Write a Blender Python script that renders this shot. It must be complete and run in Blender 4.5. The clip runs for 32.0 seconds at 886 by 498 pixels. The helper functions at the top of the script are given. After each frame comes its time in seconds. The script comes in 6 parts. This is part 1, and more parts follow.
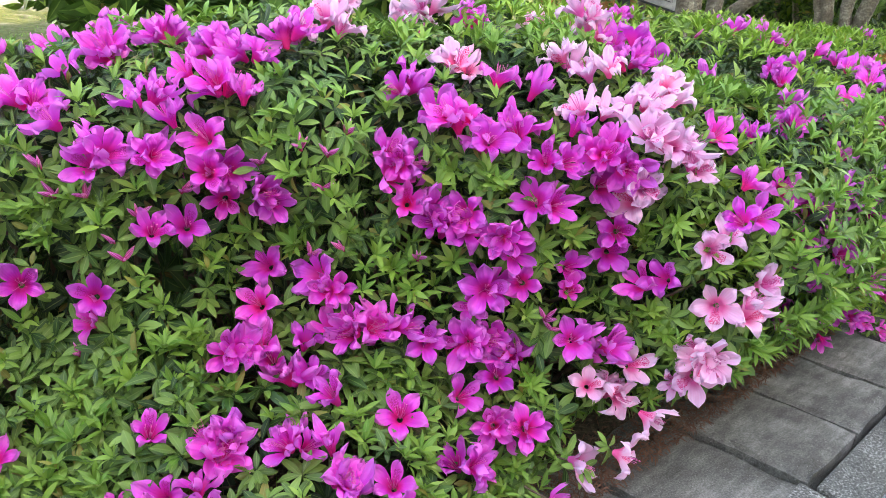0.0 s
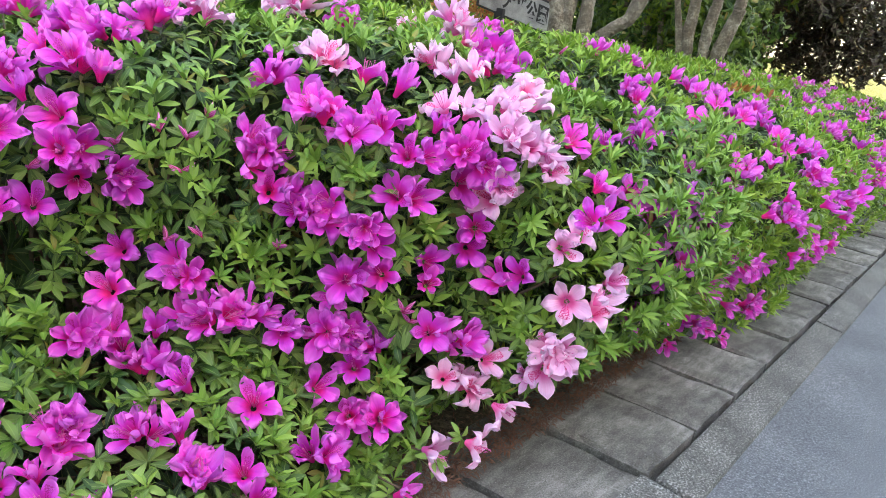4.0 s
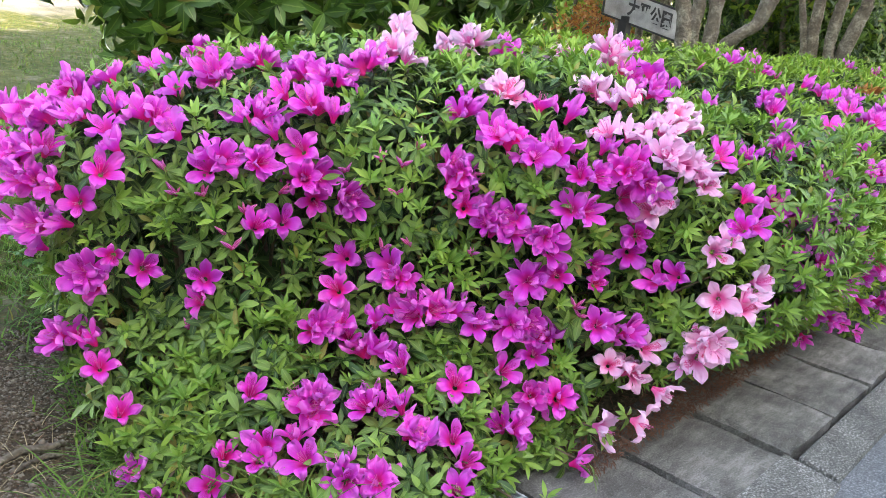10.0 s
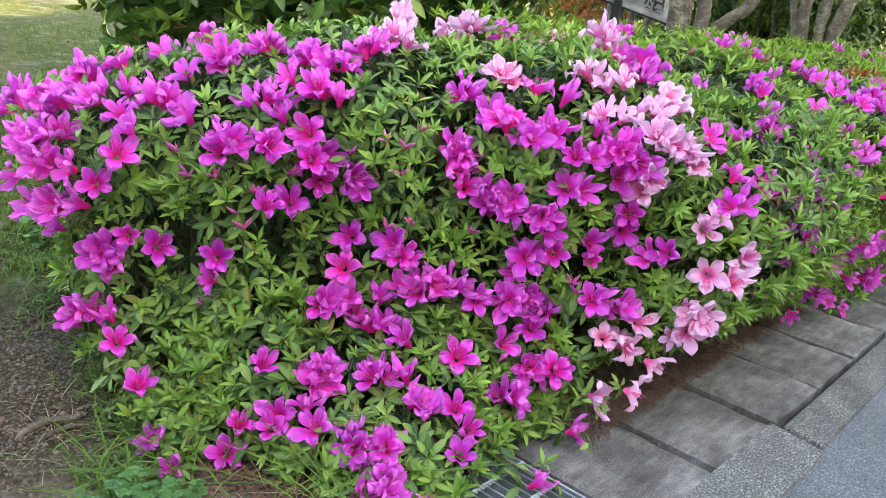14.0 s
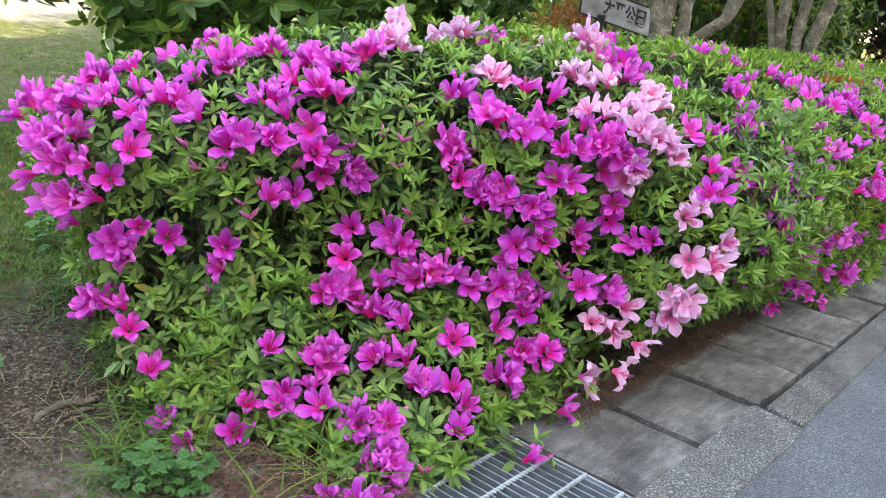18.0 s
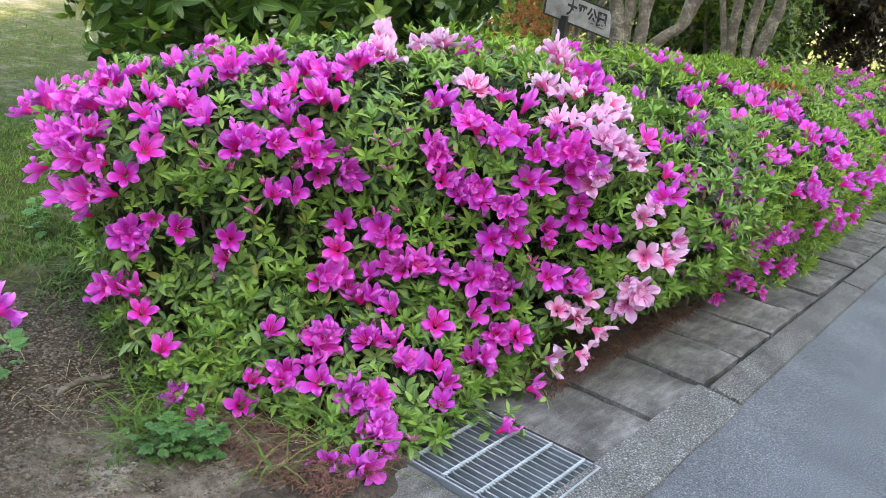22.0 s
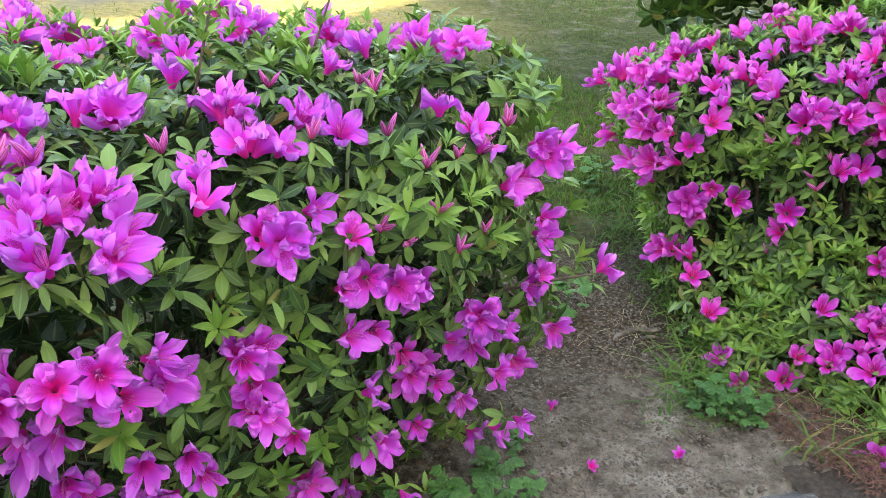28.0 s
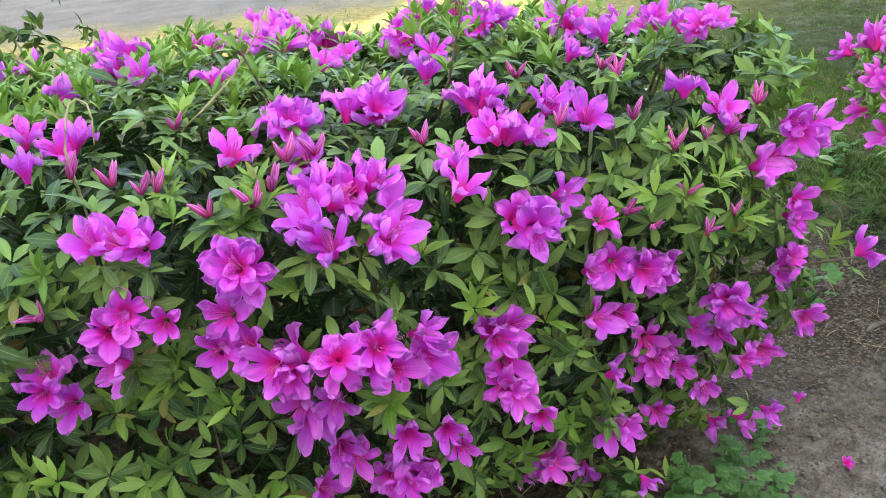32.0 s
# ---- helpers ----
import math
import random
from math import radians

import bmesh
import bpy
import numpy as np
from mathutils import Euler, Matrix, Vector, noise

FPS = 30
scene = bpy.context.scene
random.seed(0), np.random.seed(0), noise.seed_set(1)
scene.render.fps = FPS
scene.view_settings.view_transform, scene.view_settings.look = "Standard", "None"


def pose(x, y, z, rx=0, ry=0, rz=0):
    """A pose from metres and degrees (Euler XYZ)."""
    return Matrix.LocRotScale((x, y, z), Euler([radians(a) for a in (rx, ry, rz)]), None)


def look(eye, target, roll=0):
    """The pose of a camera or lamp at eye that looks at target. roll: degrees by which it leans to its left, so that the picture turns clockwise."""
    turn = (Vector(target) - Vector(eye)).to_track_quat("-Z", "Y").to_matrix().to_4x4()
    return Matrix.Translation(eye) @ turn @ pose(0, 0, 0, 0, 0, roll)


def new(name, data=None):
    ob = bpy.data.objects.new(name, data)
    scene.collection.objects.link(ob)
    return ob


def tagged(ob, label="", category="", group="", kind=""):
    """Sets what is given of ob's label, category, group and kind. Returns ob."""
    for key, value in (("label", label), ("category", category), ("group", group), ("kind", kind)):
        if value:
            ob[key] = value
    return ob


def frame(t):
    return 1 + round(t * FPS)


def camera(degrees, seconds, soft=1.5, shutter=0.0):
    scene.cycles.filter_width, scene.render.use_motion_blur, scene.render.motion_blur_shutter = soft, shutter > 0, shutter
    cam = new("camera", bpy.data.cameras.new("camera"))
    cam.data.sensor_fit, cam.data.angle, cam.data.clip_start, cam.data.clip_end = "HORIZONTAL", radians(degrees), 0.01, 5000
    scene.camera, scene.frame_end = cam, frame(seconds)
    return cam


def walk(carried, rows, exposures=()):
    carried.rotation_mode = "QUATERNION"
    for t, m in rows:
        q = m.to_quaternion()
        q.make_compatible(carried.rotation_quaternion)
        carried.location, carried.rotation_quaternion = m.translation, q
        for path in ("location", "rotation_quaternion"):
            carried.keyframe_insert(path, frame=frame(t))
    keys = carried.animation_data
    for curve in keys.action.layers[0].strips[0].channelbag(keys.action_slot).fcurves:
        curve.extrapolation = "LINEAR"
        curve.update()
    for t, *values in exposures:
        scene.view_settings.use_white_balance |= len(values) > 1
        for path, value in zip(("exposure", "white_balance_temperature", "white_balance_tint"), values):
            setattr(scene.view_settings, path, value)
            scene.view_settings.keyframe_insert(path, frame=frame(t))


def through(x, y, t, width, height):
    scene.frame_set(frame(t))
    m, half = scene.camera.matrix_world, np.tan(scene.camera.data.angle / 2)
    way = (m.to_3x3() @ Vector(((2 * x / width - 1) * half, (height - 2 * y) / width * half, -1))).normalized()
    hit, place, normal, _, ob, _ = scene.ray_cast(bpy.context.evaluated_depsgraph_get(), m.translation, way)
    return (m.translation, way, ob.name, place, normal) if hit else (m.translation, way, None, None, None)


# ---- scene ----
cam = camera(56.07, 32.0, soft=0.5)
PATH = [
    (0, (-1.817, -0.425, 1.028), (-0.394, 0.829, 0.393), 5.46),
    (0.5, (-1.814, -0.430, 1.025), (-0.374, 0.809, 0.400), 5.98),
    (1, (-1.810, -0.436, 1.021), (-0.342, 0.776, 0.408), 7.04),
    (1.5, (-1.806, -0.442, 1.017), (-0.295, 0.721, 0.414), 7.72),
    (2, (-1.803, -0.448, 1.013), (-0.259, 0.672, 0.412), 8.39),
    (2.5, (-1.802, -0.455, 1.008), (-0.230, 0.627, 0.409), 9.10),
    (4.5, (-1.827, -0.485, 0.990), (-0.213, 0.557, 0.436), 9.76),
    (5, (-1.832, -0.486, 0.991), (-0.247, 0.595, 0.426), 9.38),
    (5.5, (-1.836, -0.484, 0.993), (-0.285, 0.640, 0.418), 8.91),
    (6, (-1.840, -0.480, 0.996), (-0.310, 0.670, 0.416), 8.41),
    (6.5, (-1.845, -0.474, 1.000), (-0.333, 0.696, 0.412), 8.12),
    (7, (-1.850, -0.465, 1.006), (-0.359, 0.725, 0.405), 7.77),
    (7.5, (-1.856, -0.456, 1.014), (-0.397, 0.765, 0.396), 7.21),
    (8, (-1.862, -0.446, 1.021), (-0.432, 0.802, 0.389), 6.44),
    (8.5, (-1.867, -0.437, 1.028), (-0.465, 0.837, 0.386), 6.19),
    (9, (-1.871, -0.429, 1.033), (-0.485, 0.859, 0.386), 6.02),
    (9.5, (-1.942, -0.440, 1.057), (-0.542, 0.836, 0.415), 6.34),
    (10, (-2.154, -0.523, 1.080), (-0.701, 0.711, 0.476), 7.06),
    (10.5, (-2.164, -0.542, 1.077), (-0.719, 0.701, 0.470), 6.66),
    (11, (-2.170, -0.547, 1.074), (-0.730, 0.695, 0.455), 6.73),
    (11.5, (-2.162, -0.546, 1.072), (-0.722, 0.690, 0.441), 6.77),
    (12, (-2.141, -0.538, 1.071), (-0.708, 0.701, 0.431), 6.53),
    (12.5, (-2.126, -0.525, 1.071), (-0.698, 0.716, 0.424), 6.42),
    (13, (-2.123, -0.518, 1.072), (-0.697, 0.722, 0.417), 6.48),
    (13.5, (-2.153, -0.531, 1.075), (-0.720, 0.704, 0.425), 6.57),
    (14, (-2.232, -0.565, 1.092), (-0.774, 0.646, 0.453), 6.98),
    (14.5, (-2.395, -0.635, 1.115), (-0.900, 0.544, 0.501), 7.29),
    (16.5, (-2.592, -0.733, 1.148), (-1.064, 0.415, 0.557), 7.29),
    (17, (-2.591, -0.730, 1.138), (-1.064, 0.418, 0.547), 7.39),
    (17.5, (-2.440, -0.680, 1.083), (-0.941, 0.504, 0.493), 6.88),
    (18, (-2.338, -0.640, 1.043), (-0.853, 0.565, 0.458), 6.48),
    (18.5, (-2.146, -0.559, 0.971), (-0.692, 0.687, 0.396), 5.84),
    (19, (-2.135, -0.561, 0.965), (-0.680, 0.687, 0.392), 5.78),
    (19.5, (-2.393, -0.650, 1.061), (-0.886, 0.524, 0.469), 6.67),
    (20, (-2.558, -0.713, 1.130), (-1.025, 0.423, 0.529), 7.02),
    (20.5, (-2.566, -0.717, 1.132), (-1.025, 0.409, 0.535), 7.20),
    (21, (-2.565, -0.717, 1.131), (-1.016, 0.399, 0.535), 7.67),
    (21.5, (-2.566, -0.713, 1.130), (-1.013, 0.395, 0.530), 8.13),
    (22, (-2.562, -0.719, 1.128), (-1.016, 0.396, 0.522), 8.14),
    (22.5, (-2.564, -0.719, 1.129), (-1.031, 0.412, 0.520), 7.89),
    (23, (-2.566, -0.720, 1.124), (-1.042, 0.427, 0.519), 7.69),
    (23.5, (-2.563, -0.718, 1.124), (-1.037, 0.427, 0.524), 7.64),
    (24, (-2.565, -0.718, 1.127), (-1.037, 0.429, 0.535), 7.50),
    (24.5, (-2.576, -0.720, 1.130), (-1.102, 0.495, 0.538), 6.48),
    (25, (-2.608, -0.724, 1.157), (-1.286, 0.646, 0.544), 4.88),
    (25.5, (-2.641, -0.718, 1.161), (-1.509, 0.800, 0.519), 3.44),
    (26, (-2.676, -0.709, 1.166), (-1.722, 0.904, 0.467), 3.10),
    (26.5, (-2.688, -0.706, 1.169), (-1.821, 0.939, 0.434), 3.31),
    (28.5, (-2.758, -0.691, 1.198), (-2.252, 1.061, 0.377), -0.13),
    (29, (-2.765, -0.692, 1.197), (-2.347, 1.077, 0.363), -1.18),
    (29.5, (-2.780, -0.698, 1.204), (-2.434, 1.086, 0.368), -1.62),
    (30, (-2.785, -0.709, 1.204), (-2.523, 1.097, 0.386), -2.67),
    (30.5, (-2.799, -0.713, 1.204), (-2.601, 1.103, 0.390), -3.42),
    (31, (-2.811, -0.712, 1.204), (-2.674, 1.108, 0.386), -4.10),
    (31.5, (-2.805, -0.710, 1.205), (-2.694, 1.113, 0.391), -4.91),
    (32, (-2.803, -0.717, 1.200), (-2.697, 1.110, 0.394), -5.69),
]
walk(cam, [(t, look(eye, target, roll)) for t, eye, target, roll in PATH], exposures=((0, 3.55, 8600, 10), (14.5, 3.52, 8600, 10), (17, 3.47, 8600, 10), (24.5, 3.45, 8600, 10), (28.5, 3.37, 8500, 10), (32, 3.35, 8500, 10))
)

# ---- world, sun and sky ----
world = bpy.data.worlds.new("sky")
scene.world = world
world.use_nodes = True
wn = world.node_tree.nodes
sky = wn.new("ShaderNodeTexSky")
sky.sky_type = "NISHITA"
sky.sun_disc = False
SUN_ELEVATION, SUN_AZIMUTH = radians(31.3), radians(186)   # azimuth from +y towards +x
sky.sun_elevation, sky.sun_rotation = SUN_ELEVATION, SUN_AZIMUTH
sky.air_density, sky.dust_density = 1.0, 2.0
world.node_tree.links.new(sky.outputs[0], wn["Background"].inputs[0])
wn["Background"].inputs[1].default_value = 0.15
SUN_WAY = Vector((math.sin(SUN_AZIMUTH) * math.cos(SUN_ELEVATION), math.cos(SUN_AZIMUTH) * math.cos(SUN_ELEVATION), math.sin(SUN_ELEVATION)))
sun = new("sun", bpy.data.lights.new("sun", "SUN"))
sun.data.energy, sun.data.angle, sun.data.color = 2.8, radians(0.6), (1.0, 0.93, 0.82)
sun.matrix_world = look(SUN_WAY * 30, (0, 0, 0))


# ---- materials ----
def material(name, rough=0.7):
    m = bpy.data.materials.new(name)
    m.use_nodes = True
    nt = m.node_tree
    b = nt.nodes["Principled BSDF"]
    b.inputs["Roughness"].default_value = rough
    return m, nt, b


def node(nt, kind, **sets):
    n = nt.nodes.new(kind)
    for key, value in sets.items():
        n.inputs[key.replace("_", " ")].default_value = value
    return n


def noise_of(nt, scale, detail=4.0, vector=None, rough=0.55):
    n = node(nt, "ShaderNodeTexNoise", Scale=scale, Detail=detail, Roughness=rough)
    if vector is not None:
        nt.links.new(vector, n.inputs["Vector"])
    return n.outputs["Fac"]


def ramp(nt, fac, stops):
    r = nt.nodes.new("ShaderNodeValToRGB")
    els = r.color_ramp.elements
    while len(els) < len(stops):
        els.new(0.5)
    for e, (p, c) in zip(els, stops):
        e.position, e.color = p, (*c, 1)
    nt.links.new(fac, r.inputs[0])
    return r.outputs[0]


def mix(nt, fac, a, b, kind="MIX"):
    m = nt.nodes.new("ShaderNodeMix")
    m.data_type, m.blend_type = "RGBA", kind
    for value, socket in ((fac, m.inputs[0]), (a, m.inputs[6]), (b, m.inputs[7])):
        if isinstance(value, bpy.types.NodeSocket):
            nt.links.new(value, socket)
        elif isinstance(value, (int, float)):
            socket.default_value = value
        else:
            socket.default_value = (*value, 1)
    return m.outputs[2]


def calc(nt, op, a, b=0.0, clamp=False):
    m = nt.nodes.new("ShaderNodeMath")
    m.operation, m.use_clamp = op, clamp
    for value, socket in ((a, m.inputs[0]), (b, m.inputs[1])):
        if isinstance(value, bpy.types.NodeSocket):
            nt.links.new(value, socket)
        else:
            socket.default_value = value
    return m.outputs[0]


def bump(nt, bsdf, height, strength=0.4, distance=0.01):
    b = node(nt, "ShaderNodeBump", Strength=strength, Distance=distance)
    nt.links.new(height, b.inputs["Height"])
    nt.links.new(b.outputs[0], bsdf.inputs["Normal"])


def place(nt):
    return nt.nodes.new("ShaderNodeNewGeometry").outputs["Position"]


def thin(nt, bsdf, colour, share):
    """Lets light through a thin petal or leaf."""
    out = nt.nodes["Material Output"]
    t = nt.nodes.new("ShaderNodeBsdfTranslucent")
    nt.links.new(colour, t.inputs[0])
    m = nt.nodes.new("ShaderNodeMixShader")
    m.inputs[0].default_value = share
    nt.links.new(bsdf.outputs[0], m.inputs[1])
    nt.links.new(t.outputs[0], m.inputs[2])
    nt.links.new(m.outputs[0], out.inputs[0])


def petal_material(name, throat, body, rim, blotch, speck=1.0, veins=0.05):
    m, nt, b = material(name, 0.55)
    uv = nt.nodes.new("ShaderNodeUVMap").outputs[0]
    sep = nt.nodes.new("ShaderNodeSeparateXYZ")
    nt.links.new(uv, sep.inputs[0])
    u, v = sep.outputs[0], sep.outputs[1]
    along = ramp(nt, u, ((0.0, throat), (0.22, throat), (0.52, body), (0.78, tuple(0.6 * a + 0.4 * c for a, c in zip(body, rim))), (1.0, rim)))
    # the middle petal's blotch of dots
    across = calc(nt, "ABSOLUTE", calc(nt, "SUBTRACT", v, 0.5))
    spots = calc(nt, "GREATER_THAN", noise_of(nt, 700.0, 1.0, nt.nodes.new("ShaderNodeTexCoord").outputs["Object"]), 0.50)
    near = calc(nt, "MULTIPLY", calc(nt, "LESS_THAN", u, 0.74), calc(nt, "LESS_THAN", across, 0.30))
    col = mix(nt, calc(nt, "MULTIPLY", calc(nt, "MULTIPLY", spots, near), 0.75 * speck), along, blotch)
    # veins and per-flower drift
    vein = calc(nt, "SINE", calc(nt, "MULTIPLY", v, 44.0))
    col = mix(nt, calc(nt, "MULTIPLY", calc(nt, "ADD", vein, 1.0), veins), col, throat)
    rnd = nt.nodes.new("ShaderNodeObjectInfo").outputs["Random"]
    hsv = nt.nodes.new("ShaderNodeHueSaturation")
    nt.links.new(calc(nt, "ADD", 0.484, calc(nt, "MULTIPLY", rnd, 0.030)), hsv.inputs["Hue"])
    nt.links.new(calc(nt, "ADD", 0.92, calc(nt, "MULTIPLY", rnd, 0.26)), hsv.inputs["Value"])
    nt.links.new(col, hsv.inputs["Color"])
    nt.links.new(hsv.outputs[0], b.inputs["Base Color"])
    bump(nt, b, calc(nt, "ADD", vein, noise_of(nt, 160.0)), 0.25, 0.0012)
    thin(nt, b, hsv.outputs[0], 0.30)
    return m


def leaf_material(name, dark, light, rough=0.42, through=0.22, island=True):
    m, nt, b = material(name, rough)
    b.inputs["Specular IOR Level"].default_value = 0.45
    uv = nt.nodes.new("ShaderNodeUVMap").outputs[0]
    sep = nt.nodes.new("ShaderNodeSeparateXYZ")
    nt.links.new(uv, sep.inputs[0])
    geo = nt.nodes.new("ShaderNodeNewGeometry")
    rnd = geo.outputs["Random Per Island"]
    blotch = noise_of(nt, 7.0, 3.0, geo.outputs["Position"])
    col = mix(nt, calc(nt, "ADD", calc(nt, "MULTIPLY", rnd, 0.85), calc(nt, "MULTIPLY", calc(nt, "SUBTRACT", blotch, 0.55), 1.1), True), dark, light)
    old = calc(nt, "GREATER_THAN", rnd, 0.975)
    col = mix(nt, calc(nt, "MULTIPLY", old, 0.6), col, (0.28, 0.16, 0.04))
    rib = calc(nt, "LESS_THAN", calc(nt, "ABSOLUTE", calc(nt, "SUBTRACT", sep.outputs[1], 0.5)), 0.05)
    col = mix(nt, calc(nt, "MULTIPLY", rib, 0.35), col, (0.30, 0.42, 0.12))
    nt.links.new(col, b.inputs["Base Color"])
    side = calc(nt, "SINE", calc(nt, "MULTIPLY", calc(nt, "ADD", sep.outputs[0], calc(nt, "ABSOLUTE", calc(nt, "SUBTRACT", sep.outputs[1], 0.5))), 60.0))
    bump(nt, b, calc(nt, "ADD", calc(nt, "MULTIPLY", side, 0.4), noise_of(nt, 120.0)), 0.3, 0.002)
    thin(nt, b, col, through)
    return m


def plain(name, stops, scale, rough=0.8, bumps=0.5, fine=180.0, metal=0.0, depth=0.004, share=0.28):
    """A mottled surface: colour by coarse noise, relief by fine noise."""
    m, nt, b = material(name, rough)
    p = place(nt)
    coarse, grain = noise_of(nt, scale, 6.0, p), noise_of(nt, fine, 3.0, p)
    fac = calc(nt, "ADD", calc(nt, "MULTIPLY", coarse, 1 - share), calc(nt, "MULTIPLY", grain, share))
    nt.links.new(ramp(nt, fac, stops), b.inputs["Base Color"])
    b.inputs["Metallic"].default_value = metal
    bump(nt, b, grain, bumps, depth)
    return m, nt, b


MAGENTA = petal_material("magenta_petal", (0.75, 0.012, 0.26), (0.72, 0.030, 0.54), (0.83, 0.205, 0.74), (0.44, 0.003, 0.15))
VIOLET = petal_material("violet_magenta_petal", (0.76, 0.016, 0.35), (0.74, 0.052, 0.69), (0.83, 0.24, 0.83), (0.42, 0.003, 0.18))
PALE = petal_material("pale_pink_petal", (0.82, 0.12, 0.38), (0.84, 0.40, 0.64), (0.87, 0.61, 0.79), (0.72, 0.01, 0.18), 1.3)
BUD = petal_material("bud_petal", (0.42, 0.01, 0.08), (0.84, 0.16, 0.58), (0.86, 0.34, 0.74), (0.5, 0.01, 0.12), 0.0, 0.42)
STAMEN = plain("stamen", ((0.3, (0.70, 0.06, 0.34)), (0.7, (0.80, 0.22, 0.48))), 60.0, 0.5, 0.1)[0]
LEAF = leaf_material("mature_azalea_leaf", (0.026, 0.078, 0.014), (0.265, 0.430, 0.085), 0.33)
HEDGE_LEAF = leaf_material("hedge_azalea_leaf", (0.045, 0.110, 0.014), (0.300, 0.450, 0.070), 0.42, 0.28)
HEDGE_YOUNG = leaf_material("young_hedge_leaf", (0.130, 0.270, 0.026), (0.360, 0.520, 0.070), 0.45, 0.32)
YOUNG = leaf_material("young_azalea_leaf", (0.105, 0.240, 0.030), (0.305, 0.470, 0.080), 0.40, 0.28)
# darkened mature leaf: paints the shade inside the shrubs into the colour
SHADE_LEAF = leaf_material("shade_toned_azalea_leaf", (0.010, 0.032, 0.008), (0.048, 0.104, 0.023))
CAMELLIA = leaf_material("glossy_evergreen_leaf", (0.018, 0.06, 0.012), (0.10, 0.21, 0.035), 0.28, 0.15)
FRESH = leaf_material("fresh_evergreen_leaf", (0.10, 0.20, 0.03), (0.30, 0.42, 0.07), 0.35, 0.3)
# lighter tree leaf: light shining through the foliage is put into its colour
SUNNY = leaf_material("sunlit_tint_tree_leaf", (0.07, 0.15, 0.016), (0.32, 0.43, 0.045), 0.5, 0.4)
MAROON = leaf_material("maroon_leaf", (0.010, 0.007, 0.005), (0.050, 0.024, 0.014), 0.5, 0.25)
RUST = leaf_material("rusty_leaf", (0.28, 0.07, 0.02), (0.55, 0.24, 0.05), 0.6, 0.3)
WOODLAND = leaf_material("tree_leaf", (0.014, 0.045, 0.008), (0.120, 0.215, 0.020), 0.5, 0.3)
WEED = leaf_material("weed_leaf", (0.030, 0.110, 0.028), (0.130, 0.320, 0.070), 0.6, 0.25)
GRASS = leaf_material("grass_blade", (0.038, 0.105, 0.010), (0.16, 0.28, 0.038), 0.8, 0.25)
STRAW = plain("dry_straw", ((0.3, (0.28, 0.20, 0.10)), (0.7, (0.52, 0.42, 0.25))), 20.0, 0.8, 0.3)[0]
DULL_STRAW = plain("weathered_straw", ((0.3, (0.13, 0.095, 0.055)), (0.7, (0.30, 0.24, 0.15))), 20.0, 0.9, 0.3)[0]
PALE_STALK = plain("pale_green_stalk", ((0.3, (0.24, 0.33, 0.12)), (0.7, (0.38, 0.46, 0.22))), 40.0, 0.6, 0.2)[0]
MULCH = plain("brown_dead_leaf", ((0.3, (0.055, 0.023, 0.014)), (0.7, (0.24, 0.105, 0.062))), 30.0, 0.85, 0.5)[0]
STEM = plain("azalea_stem", ((0.3, (0.05, 0.035, 0.022)), (0.7, (0.17, 0.12, 0.075))), 40.0, 0.85, 0.6)[0]
BARK = plain("grey_bark", ((0.28, (0.038, 0.027, 0.019)), (0.5, (0.125, 0.100, 0.072)), (0.70, (0.32, 0.28, 0.22))), 14.0, 0.9, 1.0, 70.0, depth=0.012, share=0.4)[0]


def concrete_material():
    """Dark brownish-grey concrete: stains, a few pale scuffs, fine pits and specks."""
    m, nt, b = material("weathered_concrete", 0.9)
    p = place(nt)
    stretch = nt.nodes.new("ShaderNodeMapping")
    stretch.inputs["Scale"].default_value, stretch.inputs["Rotation"].default_value = (0.35, 1.6, 1.0), (0, 0, 0.9)
    nt.links.new(p, stretch.inputs["Vector"])
    stain, streak, grain = noise_of(nt, 5.0, 7.0, p, 0.6), noise_of(nt, 22.0, 8.0, stretch.outputs[0], 0.7), noise_of(nt, 230.0, 3.0, p)
    fac = calc(nt, "ADD", calc(nt, "ADD", calc(nt, "MULTIPLY", stain, 0.45), calc(nt, "MULTIPLY", streak, 0.30)), calc(nt, "MULTIPLY", grain, 0.25))
    col = ramp(nt, fac, ((0.38, (0.040, 0.036, 0.032)), (0.47, (0.092, 0.086, 0.077)), (0.53, (0.156, 0.147, 0.134)), (0.62, (0.31, 0.295, 0.275))))
    speck = calc(nt, "MULTIPLY", calc(nt, "GREATER_THAN", noise_of(nt, 310.0, 1.0, p), 0.71), 0.45)
    col = mix(nt, speck, col, (0.45, 0.43, 0.40))
    rnd = nt.nodes.new("ShaderNodeObjectInfo").outputs["Random"]
    hsv = nt.nodes.new("ShaderNodeHueSaturation")
    nt.links.new(calc(nt, "ADD", 0.82, calc(nt, "MULTIPLY", rnd, 0.36)), hsv.inputs["Value"])
    nt.links.new(col, hsv.inputs["Color"])
    nt.links.new(hsv.outputs[0], b.inputs["Base Color"])
    bump(nt, b, calc(nt, "ADD", grain, calc(nt, "MULTIPLY", streak, 1.5)), 0.7, 0.004)
    return m


